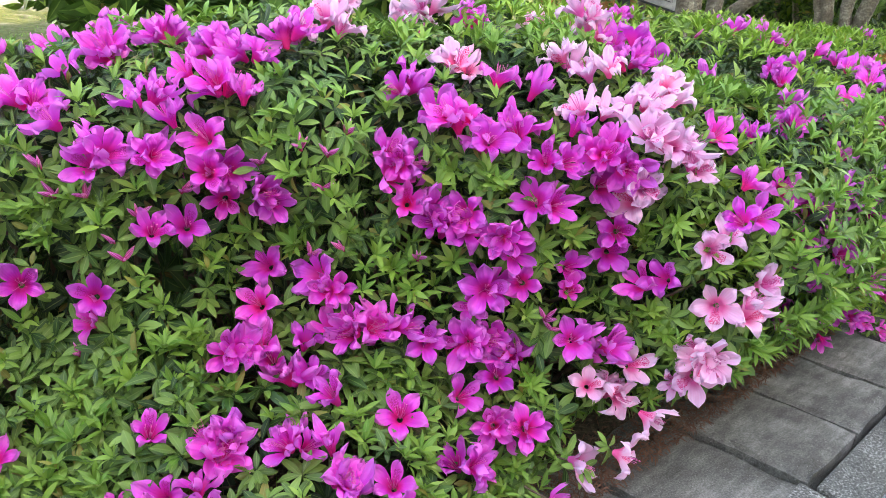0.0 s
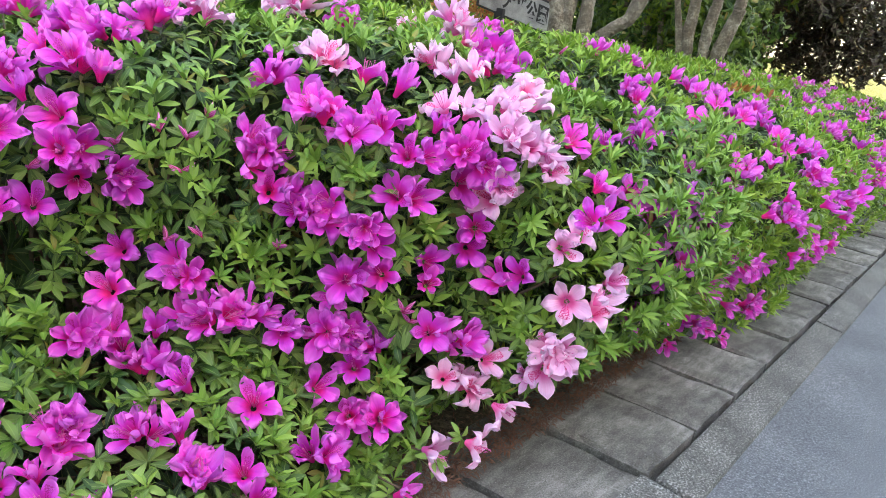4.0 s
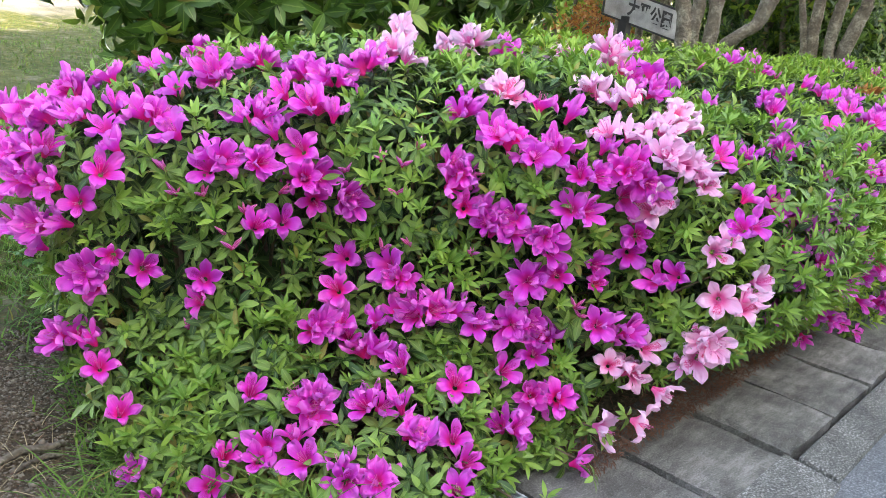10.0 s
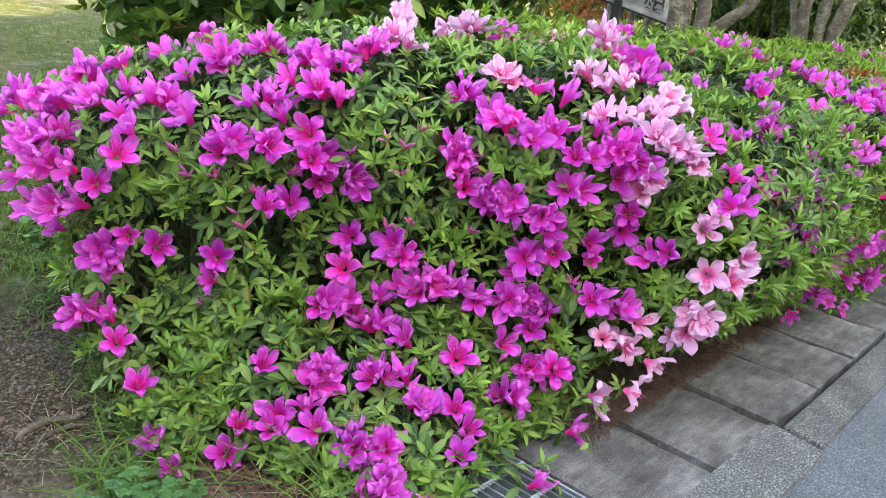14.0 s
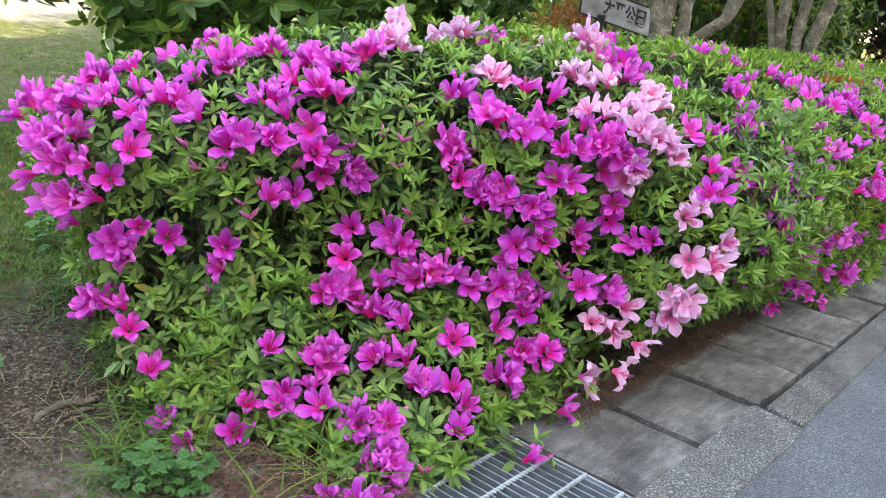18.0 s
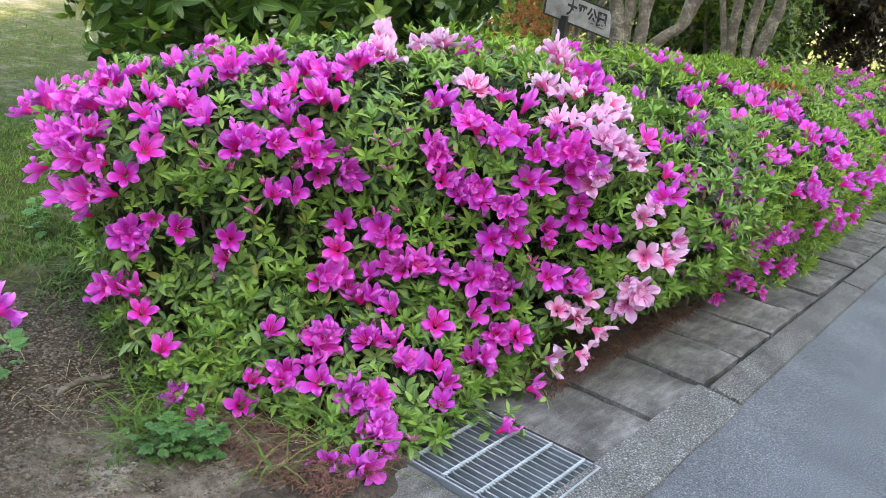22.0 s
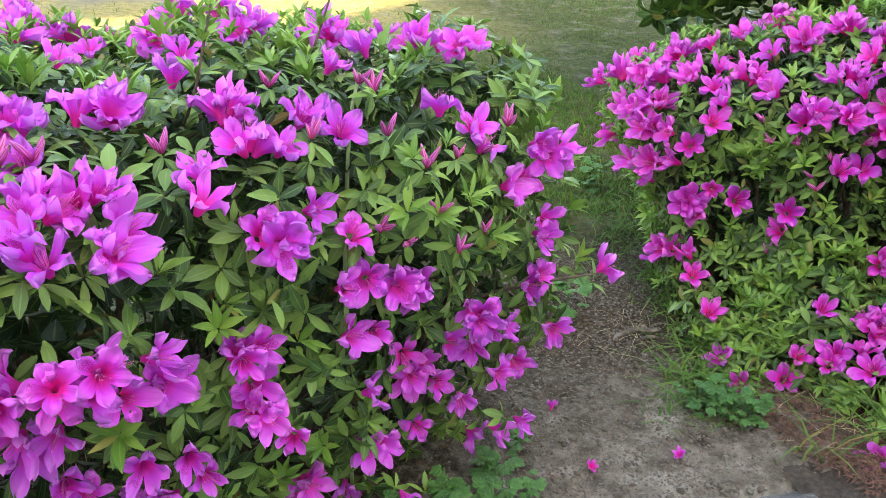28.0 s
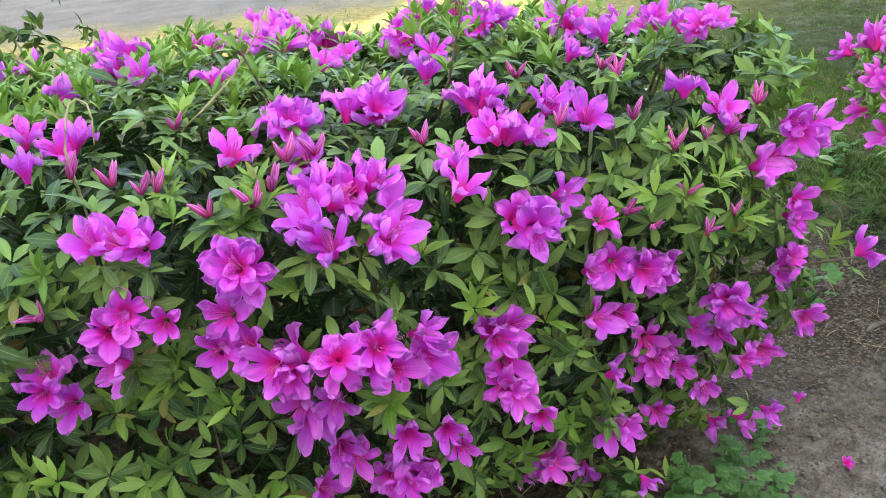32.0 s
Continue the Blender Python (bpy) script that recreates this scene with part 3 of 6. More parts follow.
# ---- azalea shrubs ----
def main_shape(p):
    """How deep p lies inside the big azalea; below nought outside."""
    a = (p[:, 0] + 0.8) * 0.778 - (p[:, 1] - 0.65) * 0.628
    n = -(p[:, 0] + 0.8) * 0.628 - (p[:, 1] - 0.65) * 0.778
    z = p[:, 2]
    top = 0.925 - 0.18 * np.clip((-0.35 - a) / 0.6, 0, 1) - 0.12 * np.clip((a - 0.5) / 0.5, 0, 1) - 0.28 * np.clip(-n - 0.42, 0, 9)
    face = -0.08 - 0.62 * np.clip(z - 0.6, 0, 9) ** 2
    face += 0.48 * np.exp(-((np.clip(z, 0, 9) / 0.22) ** 2) - ((a + 0.08) / 0.40) ** 2) + 0.18 * np.exp(-((np.clip(z, 0, 9) / 0.2) ** 2) - ((a + 0.55) / 0.2) ** 2)
    face += 0.10 * np.exp(-(((a - 0.68) / 0.2) ** 2) - ((z - 0.38) / 0.25) ** 2)
    face -= 1.6 * np.clip(-0.65 - a, 0, 9) ** 2
    face -= 0.38 * (np.clip(z - top + 0.22, 0, 9) / 0.22) ** 2
    lump = 0.030 * np.sin(9 * a + 3) * np.sin(8 * z + 1) + 0.02 * np.sin(17 * a + 5 * z)
    back = n + 1.25 - 0.5 * np.clip(a - 0.3, 0, 9) - 0.9 * np.clip(-0.35 - a, 0, 9) ** 2
    return np.minimum.reduce([face - n + lump, top + 0.02 - z - 0.15 * np.clip(-n - 0.75, 0, 9) ** 2 + lump, back, 1.35 - a, p[:, 1] - 0.30 - 0.24 * np.clip((0.26 - z) / 0.2, 0, 1) * np.clip((p[:, 0] + 0.7) / 0.3, 0, 1) + 0.24 * np.exp(-(((z - 0.5) / 0.28) ** 2)), a + 0.94 - 0.2 * n - 0.45 * np.clip(0.50 - z, 0, 9) + lump])


def hedge_shape(p):
    x, y, z = p[:, 0], p[:, 1], p[:, 2]
    top = 0.93 - 0.02 * np.clip(x, 0, 20)
    face = 0.31 - 0.10 * np.clip((x - 0.3) / 0.4, 0, 1) - 0.15 * np.exp(-(((z - 0.50) / 0.25) ** 2)) + 0.6 * (np.clip(z - top + 0.3, 0, 9) / 0.3) ** 2
    face += 0.03 * np.sin(2.1 * x + 1) + 0.28 * np.clip((0.28 - z) / 0.22, 0, 1) * np.exp(-(((x - 0.15) / 0.55) ** 2))
    lump = 0.03 * np.sin(8 * x + 2) * np.sin(9 * z) + 0.03 * np.sin(5 * x) * np.sin(6 * y)
    return np.minimum.reduce([y - face + lump, top - z + lump, 1.30 - y, x + 0.25, 8.0 - x])


def left_shape(p):
    x, y, z = p[:, 0], p[:, 1], p[:, 2]
    face = 0.36 - 0.10 * np.exp(-(((z - 0.7) / 0.3) ** 2)) + 0.42 * np.clip(x + 2.88, 0, 9)
    face += 0.9 * (np.clip(z - 0.8, 0, 9) / 0.22) ** 2 + 0.24 * (np.clip(0.35 - z, 0, 9) / 0.35) ** 2
    lump = 0.03 * np.sin(11 * x + 2) * np.sin(10 * z + 1) + 0.015 * np.sin(23 * x + 7 * z)
    side = -2.13 - x + 0.13 * np.exp(-(((z - 0.55) / 0.3) ** 2)) - 0.15 * np.clip(y - 0.9, 0, 9)
    return np.minimum.reduce([y - face + lump, 0.91 - z - 0.1 * np.clip(y - 1.0, 0, 9) + lump, 1.55 - y - 0.35 * np.clip(np.abs(x + 3.6) - 0.8, 0, 9) ** 2, side + lump, x + 5.2])


def scatter(shape, lo, hi, deep0, deep1, count, rng, batch=60000):
    """Random points of the shell between two depths, and the way out of the shrub there."""
    lo, hi, got, total = np.array(lo), np.array(hi), [], 0
    for _ in range(80):
        p = rng.uniform(lo, hi, (batch, 3))
        d = shape(p)
        q = p[(d > deep0) & (d < deep1) & (p[:, 2] > 0.02)]
        got.append(q)
        total += len(q)
        if total >= count:
            break
    p = np.concatenate(got)[:count]
    g = np.stack([shape(p + e) - shape(p - e) for e in np.eye(3) * 0.02], -1)
    return p, -g / (np.linalg.norm(g, axis=1, keepdims=True) + 1e-9)


LOBE_AT = (0.0, 0.34, 0.46, 0.60, 0.74, 0.86, 0.94, 1.0)
LOBE_WIDE = (1.0, 1.0, 0.90, 0.83, 0.76, 0.60, 0.37, 0.05)


def flower_arrays(rng, open_, size=0.052, petals=5):
    """A five-petalled funnel opening to +z; u runs from throat to rim, v across each petal."""
    pieces, rows, cols = [], 10, 6
    for k in range(petals):
        verts, uvs = [], []
        wide = rng.uniform(0.94, 1.14)
        ruff, lean = rng.uniform(-1, 1), rng.uniform(-0.6, 0.6)
        reach = rng.uniform(0.84, 1.10)
        for i in range(rows):
            s = (0.0, 0.2, 0.36, 0.48, 0.6, 0.72, 0.82, 0.9, 0.96, 1.0)[i]
            r = size * reach * (0.10 + 0.9 * s ** 1.3 * (0.35 + 0.65 * open_))
            z = size * (1.06 * s ** 0.75 * (1.25 - 0.5 * open_) - (0.42 * open_ + lean) * max(0, s - 0.5) ** 2 * 2.2)
            half = math.pi / petals * 1.06 * wide
            w = half * float(np.interp(s, LOBE_AT, LOBE_WIDE))
            for j in range(cols):
                q = j / (cols - 1) * 2 - 1
                a = q * w * (1.0 - 0.05 * s)
                rr = r * (1 - 0.10 * s * q * q)
                zz = z + size * (0.12 * s * s * abs(q) ** 1.5 + 0.19 * s * s * math.sin(5.2 * q + ruff * 3) + 0.12 * s * s * math.sin(11 * s + ruff * 5))
                verts.append((rr * math.cos(a), rr * math.sin(a), zz))
                uvs.append((s, 0.5 + 0.5 * q + (0.0 if k == 0 else 1.0)))
        f = [(i * cols + j, i * cols + j + 1, (i + 1) * cols + j + 1, (i + 1) * cols + j) for i in range(rows - 1) for j in range(cols - 1)]
        m = pose(0, 0, 0, 0, 0, 72 * k + rng.uniform(-5, 5))
        pieces.append((turned(np.array(verts), m), np.array(uvs), np.array(f)))
    return joined(pieces)


def flower_mesh(name, seed, open_, mat):
    rng = np.random.default_rng(seed)
    v, u, f = flower_arrays(rng, open_)
    return mesh_of(name, v, f, u, (mat,))


def stamen_mesh(seed):
    rng = np.random.default_rng(seed)
    runs = []
    for k in range(7):
        a, out = rng.uniform(0, 6.28), rng.uniform(0.05, 0.30)
        tip = Vector((math.cos(a) * out, math.sin(a) * out, 1.0)) * 0.046 * rng.uniform(0.85, 1.15)
        runs.append(([(0, 0, 0.004), tip * 0.5 + Vector((0, 0, -0.003)), tip, tip + Vector((0.001, 0, 0.0024))], [0.0006, 0.0005, 0.0005, 0.0013]))
    return tubes("stamen_tuft", runs, STAMEN, 4)


def bud_mesh(seed):
    """A tight pointed bud with a seam."""
    rng = np.random.default_rng(seed)
    verts, uvs, faces, rows, seg = [], [], [], 7, 7
    for i in range(rows):
        s = i / (rows - 1)
        r = 0.0050 * math.sin(math.pi * (0.12 + 0.86 * s) ** 0.95) + 0.0006
        for k in range(seg):
            a = 2 * math.pi * k / seg + s * 1.1
            rr = r * (1 + 0.16 * math.cos(3 * a + 2 * s))
            verts.append((rr * math.cos(a) + 0.004 * s * s, rr * math.sin(a), 0.044 * s))
            uvs.append((s * 0.75 + 0.2, k / seg))
    for i in range(rows - 1):
        for k in range(seg):
            faces.append((i * seg + k, i * seg + (k + 1) % seg, (i + 1) * seg + (k + 1) % seg, (i + 1) * seg + k))
    return mesh_of("bud", np.array(verts), np.array(faces), np.array(uvs), (BUD,))


FLOWERS = [flower_mesh("flower", 11 + k, o, MAGENTA) for k, o in enumerate((1.0, 0.85, 0.65, 0.5, 0.95, 0.75, 0.9, 0.6, 1.0, 0.8, 0.4, 0.7))]
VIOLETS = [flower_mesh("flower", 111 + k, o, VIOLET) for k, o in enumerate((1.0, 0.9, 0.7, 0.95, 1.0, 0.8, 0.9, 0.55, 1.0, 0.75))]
PALES = [flower_mesh("pale_flower", 31 + k, o, PALE) for k, o in enumerate((1.0, 0.85, 0.7, 0.95, 0.9))]
STAMENS = [stamen_mesh(51 + k) for k in range(3)]
BUDS = [bud_mesh(71 + k) for k in range(3)]
wr = np.random.default_rng(5)
MATURE = [whorl_arrays(wr, n, 0.043, 0.34, 16, 0.5, shift=0.28, tip=0.85) for n in (7, 8, 9, 8)]
SHOOTS = [whorl_arrays(wr, n, 0.041, 0.27, 46, 0.5, shift=0.1) for n in (7, 9, 8)]
COLLARS = [mesh_of("leaf_whorl", v, f, u, (LEAF,)) for v, u, f in (whorl_arrays(wr, n, 0.048, 0.36, -4, 0.5, shift=0.30, tip=0.85) for n in (6, 7, 8))]
TWIGS = [whorl_arrays(wr, n, 0.042, 0.22, 58, 0.45, shift=0.1, rows=4) for n in (8, 10, 9)]
WHORLS = [mesh_of("leaf_whorl", v, f, u, (LEAF,)) for v, u, f in MATURE]
SHOOT_MESHES = [mesh_of("young_shoot", v, f, u, (YOUNG,)) for v, u, f in SHOOTS]


def bloom(shrub, at, rng, outward, kinds, count, stamens=True, scale=1.0):
    """A truss of flowers at the end of a shoot, each facing a little apart."""
    out = Vector(outward)
    for k in range(count):
        a = rng.uniform(0, 6.28)
        side = Vector((math.cos(a), math.sin(a), rng.uniform(-0.3, 0.5)))
        way = (out.normalized() + side * (0.45 if count == 1 else 0.85)).normalized()
        base = Vector(at) + side * (0.0 if count == 1 else 0.030) - way * 0.036
        size = scale * rng.uniform(0.88, 1.12)
        m = aim(way, rng.uniform(0, 360), base, size)
        ob = part("flower", kinds[int(rng.integers(0, len(kinds)))], None, shrub, "", m)
        if stamens and rng.random() < 0.8:
            part("stamen_tuft", STAMENS[int(rng.integers(0, 3))], None, ob)


def collar(shrub, at, rng, outward):
    """The rosette of leaves that hangs round the end of a flowering shoot."""
    way = Vector(outward) + Vector((rng.normal(0, 0.2), rng.normal(0, 0.2), 0.3))
    part("leaf_whorl", COLLARS[int(rng.integers(0, 3))], None, shrub, "", aim(way, rng.uniform(0, 360), Vector(at) - way.normalized() * 0.014, rng.uniform(0.85, 1.2)))


def bud_group(shrub, at, rng, outward, count=3):
    for k in range(count):
        a = rng.uniform(0, 6.28)
        way = (Vector(outward) * 0.7 + Vector((math.cos(a) * 0.75, math.sin(a) * 0.75, 0.6))).normalized()
        part("bud", BUDS[k % 3], None, shrub, "", aim(way, rng.uniform(0, 360), Vector(at) - way * 0.012 + Vector((math.cos(a), math.sin(a), 0)) * 0.007, rng.uniform(0.5, 0.95)))
    collar(shrub, at, rng, outward)


def outward_at(shape, at):
    p = np.array([at])
    g = np.array([(shape(p + e) - shape(p - e))[0] for e in np.eye(3) * 0.03])
    g = -g / (np.linalg.norm(g) + 1e-9)
    return g


def clear_of(p, w, spots, gap):
    """Drops the points that would push through a flower."""
    s = np.array(spots)
    far = np.array([((s - q) ** 2).sum(1).min() > gap * gap for q in p])
    return p[far], w[far]


def shrub(name, label, shape, lo, hi, base, stems, outer, inner, core, young, seed, spots, face_up=0.35, size=1.0, leaf=LEAF, fresh=YOUNG):
    """An azalea: stems from the ground, a shell of leaf whorls and brighter young shoots, leaves within coloured
    darker for shade.
    """
    rng = np.random.default_rng(seed)
    ob = thing(name, label, "shrub", base)
    back = Matrix.Translation(-Vector(base))
    p, w = clear_of(*scatter(shape, lo, hi, -0.01, 0.05, outer, rng), spots, 0.042)
    w = w + np.array([0, 0, face_up]) + rng.normal(0, 0.35, w.shape)
    loose = min(240, len(p))
    for q, way, s in zip(p[:loose], w[:loose], rng.uniform(0.8, 1.25, loose)):
        part("leaf_whorl", WHORLS[int(rng.integers(0, 4))], None, ob, "", back @ aim(way, rng.uniform(0, 360), q, s * size))
    tagged(part("foliage", strewn("foliage", MATURE, p[loose:], w[loose:], rng.uniform(0.75, 1.25, len(p) - loose) * size, leaf, rng), None, ob, "dark green mature leaves in whorls", back), kind="stuff")
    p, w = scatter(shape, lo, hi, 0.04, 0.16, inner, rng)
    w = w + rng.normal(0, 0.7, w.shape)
    tagged(part("inner_foliage", strewn("inner_foliage", MATURE, p, w, rng.uniform(0.8, 1.3, len(p)) * size, SHADE_LEAF, rng), None, ob, "inner leaves, coloured dark to stand for shade", back), kind="stuff")
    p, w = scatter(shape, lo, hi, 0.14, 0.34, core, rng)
    tagged(part("core_foliage", strewn("core_foliage", MATURE[:2], p, w + rng.normal(0, 0.8, w.shape), rng.uniform(1.2, 1.8, len(p)) * size, SHADE_LEAF, rng), None, ob, "leaves deep in the shrub, coloured dark to stand for shade", back), kind="stuff")
    p, w = clear_of(*scatter(shape, lo, hi, -0.03, 0.02, young, rng), spots, 0.064)
    w = w * 0.7 + np.array([0, 0, 0.8]) + rng.normal(0, 0.25, w.shape)
    loose = min(160, len(p))
    for q, way, s in zip(p[:loose], w[:loose], rng.uniform(0.8, 1.25, loose)):
        part("young_shoot", SHOOT_MESHES[int(rng.integers(0, 3))], None, ob, "bright green young shoot", back @ aim(way, rng.uniform(0, 360), q, s * size))
    if len(p) > loose:
        tagged(part("young_foliage", strewn("young_foliage", SHOOTS, p[loose:], w[loose:], rng.uniform(0.75, 1.25, len(p) - loose) * size, fresh, rng), None, ob, "bright green young shoots", back), kind="stuff")
    # stems fan out from a few crowns at the ground
    p, w = scatter(shape, lo, hi, 0.02, 0.10, stems, rng)
    runs = []
    for q in p:
        foot = Vector((q[0] * 0.8 + base[0] * 0.2 + rng.uniform(-0.08, 0.08), q[1] * 0.45 + (base[1] + 0.35) * 0.55 + rng.uniform(-0.06, 0.06), -0.02))
        tip = Vector(q)
        mid = foot.lerp(tip, 0.5) + Vector((rng.uniform(-0.05, 0.05), rng.uniform(0.0, 0.08), 0.06))
        runs.append(([foot, foot.lerp(mid, 0.5) + Vector((rng.uniform(-0.02, 0.02), 0, 0.02)), mid, mid.lerp(tip, 0.6), tip], [0.010, 0.008, 0.006, 0.004, 0.002]))
    for run in runs:
        part("stem", tubes("stem", [run], STEM, 5), None, ob, "", back)
    return ob, back


def dress(ob, back, shape, spots, kinds, rng, lift=0.35, scale=1.0, full=1):
    """Trusses at the given spots of a shrub: place and number of flowers."""
    for x, y, z, n in spots:
        q = Vector((x, y, z))
        out = outward_at(shape, (x, y, z)) + np.array([0, 0, lift])
        bloom(ob, back @ q, rng, out, kinds, n + (full if n > 1 else 0), True, scale * (0.9 if z < 0.12 else 1.0))
        if z < 0.13:
            # low shoots lie out from the foot of the shrub
            foot = q - Vector((out[0], out[1], 0)).normalized() * 0.28
            foot.z = 0.02
            part("stem", tubes("stem", [([foot, foot.lerp(q, 0.5) + Vector((0, 0, 0.02)), q], [0.004, 0.003, 0.002])], STEM, 5), None, ob, "", back)
            for k in range(5):
                at = foot.lerp(q, 0.5 + 0.11 * k) + Vector((rng.normal(0, 0.03), rng.normal(0, 0.03), 0.0))
                part("young_shoot" if k % 2 else "leaf_whorl", (SHOOT_MESHES if k % 2 else COLLARS)[k % 3], None, ob, "", back @ aim((out[0] * 0.5 + rng.normal(0, 0.3), out[1] * 0.5 + rng.normal(0, 0.3), 0.9), 70 * k, at, 1.0))
        if z < 0.13 or rng.random() < 0.7:
            collar(ob, back @ (q - Vector(out).normalized() * 0.035), rng, out)


def scattered(shape, lo, hi, count, rng, most=2):
    """Chance trusses where the shrub goes on out of the main view."""
    p, w = scatter(shape, lo, hi, -0.035, -0.015, count, rng)
    return [(*q, 1 + int(rng.random() * most)) for q in p.tolist()]


# where the trusses of each shrub stand, and how many flowers each holds
MAIN_TRUSS_A = (
    (-1.33, 1.67, 0.65, 2), (-1.31, 1.55, 0.67, 2), (-1.32, 1.44, 0.68, 2), (-1.23, 1.50, 0.74, 2),
    (-1.16, 1.46, 0.78, 1), (-0.88, 1.50, 0.83, 3), (-1.01, 1.22, 0.82, 2), (-1.03, 1.48, 0.80, 1),
    (-1.10, 1.26, 0.78, 1), (-0.91, 1.18, 0.86, 3), (-0.87, 1.06, 0.85, 3), (-0.97, 1.03, 0.81, 1),
    (-0.85, 0.98, 0.85, 2), (-0.76, 0.98, 0.88, 2), (-1.28, 1.32, 0.71, 2), (-1.21, 1.31, 0.74, 1),
    (-1.28, 1.25, 0.70, 1), (-1.19, 1.21, 0.73, 3), (-1.19, 1.12, 0.71, 1), (-1.29, 1.19, 0.67, 1),
    (-1.32, 1.16, 0.62, 1), (-1.37, 1.58, 0.57, 1), (-1.39, 1.46, 0.58, 2), (-1.37, 1.39, 0.63, 2),
)
MAIN_TRUSS_B = (
    (-1.40, 1.37, 0.55, 2), (-1.39, 1.29, 0.56, 1), (-1.34, 1.70, 0.43, 1), (-1.41, 1.44, 0.43, 1),
    (-1.36, 1.20, 0.54, 1), (-1.38, 1.33, 0.45, 2), (-1.38, 1.26, 0.48, 1), (-1.39, 1.36, 0.40, 1),
    (-1.32, 1.13, 0.43, 1), (-1.36, 1.19, 0.38, 2), (-1.35, 1.16, 0.36, 1), (-1.27, 1.08, 0.41, 1),
    (-1.16, 0.99, 0.68, 2), (-1.09, 0.94, 0.67, 2), (-1.18, 0.99, 0.65, 1), (-1.06, 1.00, 0.76, 2),
    (-1.04, 0.96, 0.74, 1), (-0.94, 0.94, 0.79, 2), (-1.00, 0.91, 0.70, 1), (-0.92, 0.89, 0.79, 1),
    (-0.99, 0.89, 0.63, 2), (-0.96, 0.87, 0.64, 1), (-0.97, 0.88, 0.58, 1), (-0.93, 0.85, 0.59, 2),
)
MAIN_TRUSS_C = (
    (-0.90, 0.82, 0.58, 1), (-1.10, 0.91, 0.54, 1), (-1.04, 0.90, 0.54, 1), (-1.18, 0.98, 0.40, 1),
    (-1.19, 1.00, 0.35, 1), (-0.90, 0.85, 0.45, 1), (-0.85, 0.76, 0.45, 1), (-0.83, 0.73, 0.42, 2),
    (-0.93, 0.83, 0.38, 1), (-0.63, 0.76, 0.81, 2), (-0.70, 0.67, 0.68, 2), (-0.73, 0.68, 0.70, 1),
    (-0.73, 0.67, 0.65, 1), (-0.69, 0.63, 0.58, 2), (-0.66, 0.60, 0.56, 2), (-0.64, 0.57, 0.59, 1),
    (-0.63, 0.56, 0.56, 1), (-0.71, 0.65, 0.60, 1), (-0.59, 0.50, 0.56, 2), (-0.58, 0.48, 0.52, 1),
    (-0.61, 0.52, 0.44, 2), (-0.56, 0.47, 0.46, 1), (-0.62, 0.54, 0.40, 1), (-0.81, 0.65, 0.36, 2),
)
MAIN_TRUSS_D = (
    (-0.75, 0.62, 0.36, 2), (-0.69, 0.58, 0.33, 2), (-0.84, 0.70, 0.36, 1), (-0.88, 0.73, 0.33, 1),
    (-0.99, 0.81, 0.31, 2), (-0.95, 0.79, 0.32, 1), (-0.94, 0.76, 0.29, 1), (-0.93, 0.71, 0.27, 2),
    (-0.90, 0.63, 0.26, 1), (-0.90, 0.69, 0.28, 1), (-0.62, 0.53, 0.33, 2), (-0.59, 0.50, 0.34, 1),
    (-0.56, 0.46, 0.31, 2), (-0.59, 0.48, 0.26, 1), (-0.45, 0.39, 0.34, 2), (-0.41, 0.36, 0.32, 2),
    (-1.39, 1.21, 0.23, 2), (-1.40, 1.26, 0.19, 1), (-1.37, 1.13, 0.25, 1), (-1.37, 1.09, 0.20, 1),
    (-1.17, 0.80, 0.20, 1), (-1.10, 0.71, 0.20, 2), (-1.05, 0.68, 0.20, 2), (-1.10, 0.67, 0.19, 1),
)
MAIN_TRUSS_E = (
    (-1.15, 0.67, 0.16, 1), (-0.99, 0.61, 0.20, 2), (-0.95, 0.57, 0.21, 1), (-0.98, 0.52, 0.17, 2),
    (-0.96, 0.48, 0.17, 1), (-0.81, 0.53, 0.23, 1), (-0.90, 0.45, 0.16, 1), (-0.66, 0.50, 0.23, 1),
    (-0.61, 0.45, 0.18, 2), (-0.57, 0.41, 0.17, 2), (-0.71, 0.43, 0.13, 2), (-0.90, 0.40, 0.12, 1),
    (-0.96, 0.37, 0.10, 1), (-1.37, 0.99, 0.13, 1), (-1.40, 0.90, 0.04, 1), (-1.42, 0.78, 0.03, 1),
    (-1.30, 0.75, 0.04, 1), (-1.26, 0.76, 0.10, 1), (-1.23, 0.69, 0.11, 1), (-1.21, 0.70, 0.13, 1),
    (-1.18, 0.61, 0.13, 1), (-1.13, 0.53, 0.12, 2), (-1.08, 0.48, 0.12, 2), (-1.14, 0.44, 0.08, 2),
)
MAIN_TRUSS_F = (
    (-1.16, 0.42, 0.06, 3), (-1.18, 0.44, 0.06, 1), (-1.16, 0.37, 0.03, 1), (-1.31, 0.43, 0.03, 1),
    (-1.27, 0.36, 0.03, 2), (-0.58, 0.30, 0.05, 1), (-0.81, 0.25, 0.03, 1), (-0.62, 0.67, 0.77, 1),
    (-0.61, 0.63, 0.76, 2), (-0.60, 0.57, 0.73, 2), (-0.53, 0.53, 0.75, 2), (-0.46, 0.66, 0.84, 1),
    (-0.42, 0.59, 0.82, 1), (-0.50, 0.47, 0.70, 2), (-0.42, 0.48, 0.77, 1), (-0.13, 1.05, 0.92, 2),
    (-0.41, 0.42, 0.72, 2), (-0.39, 0.39, 0.70, 2), (-0.40, 0.41, 0.74, 1), (-0.52, 0.46, 0.62, 2),
    (-0.40, 0.41, 0.65, 1), (-0.06, 0.60, 0.93, 1), (-0.13, 0.56, 0.88, 2), (-0.10, 0.63, 0.91, 1),
)
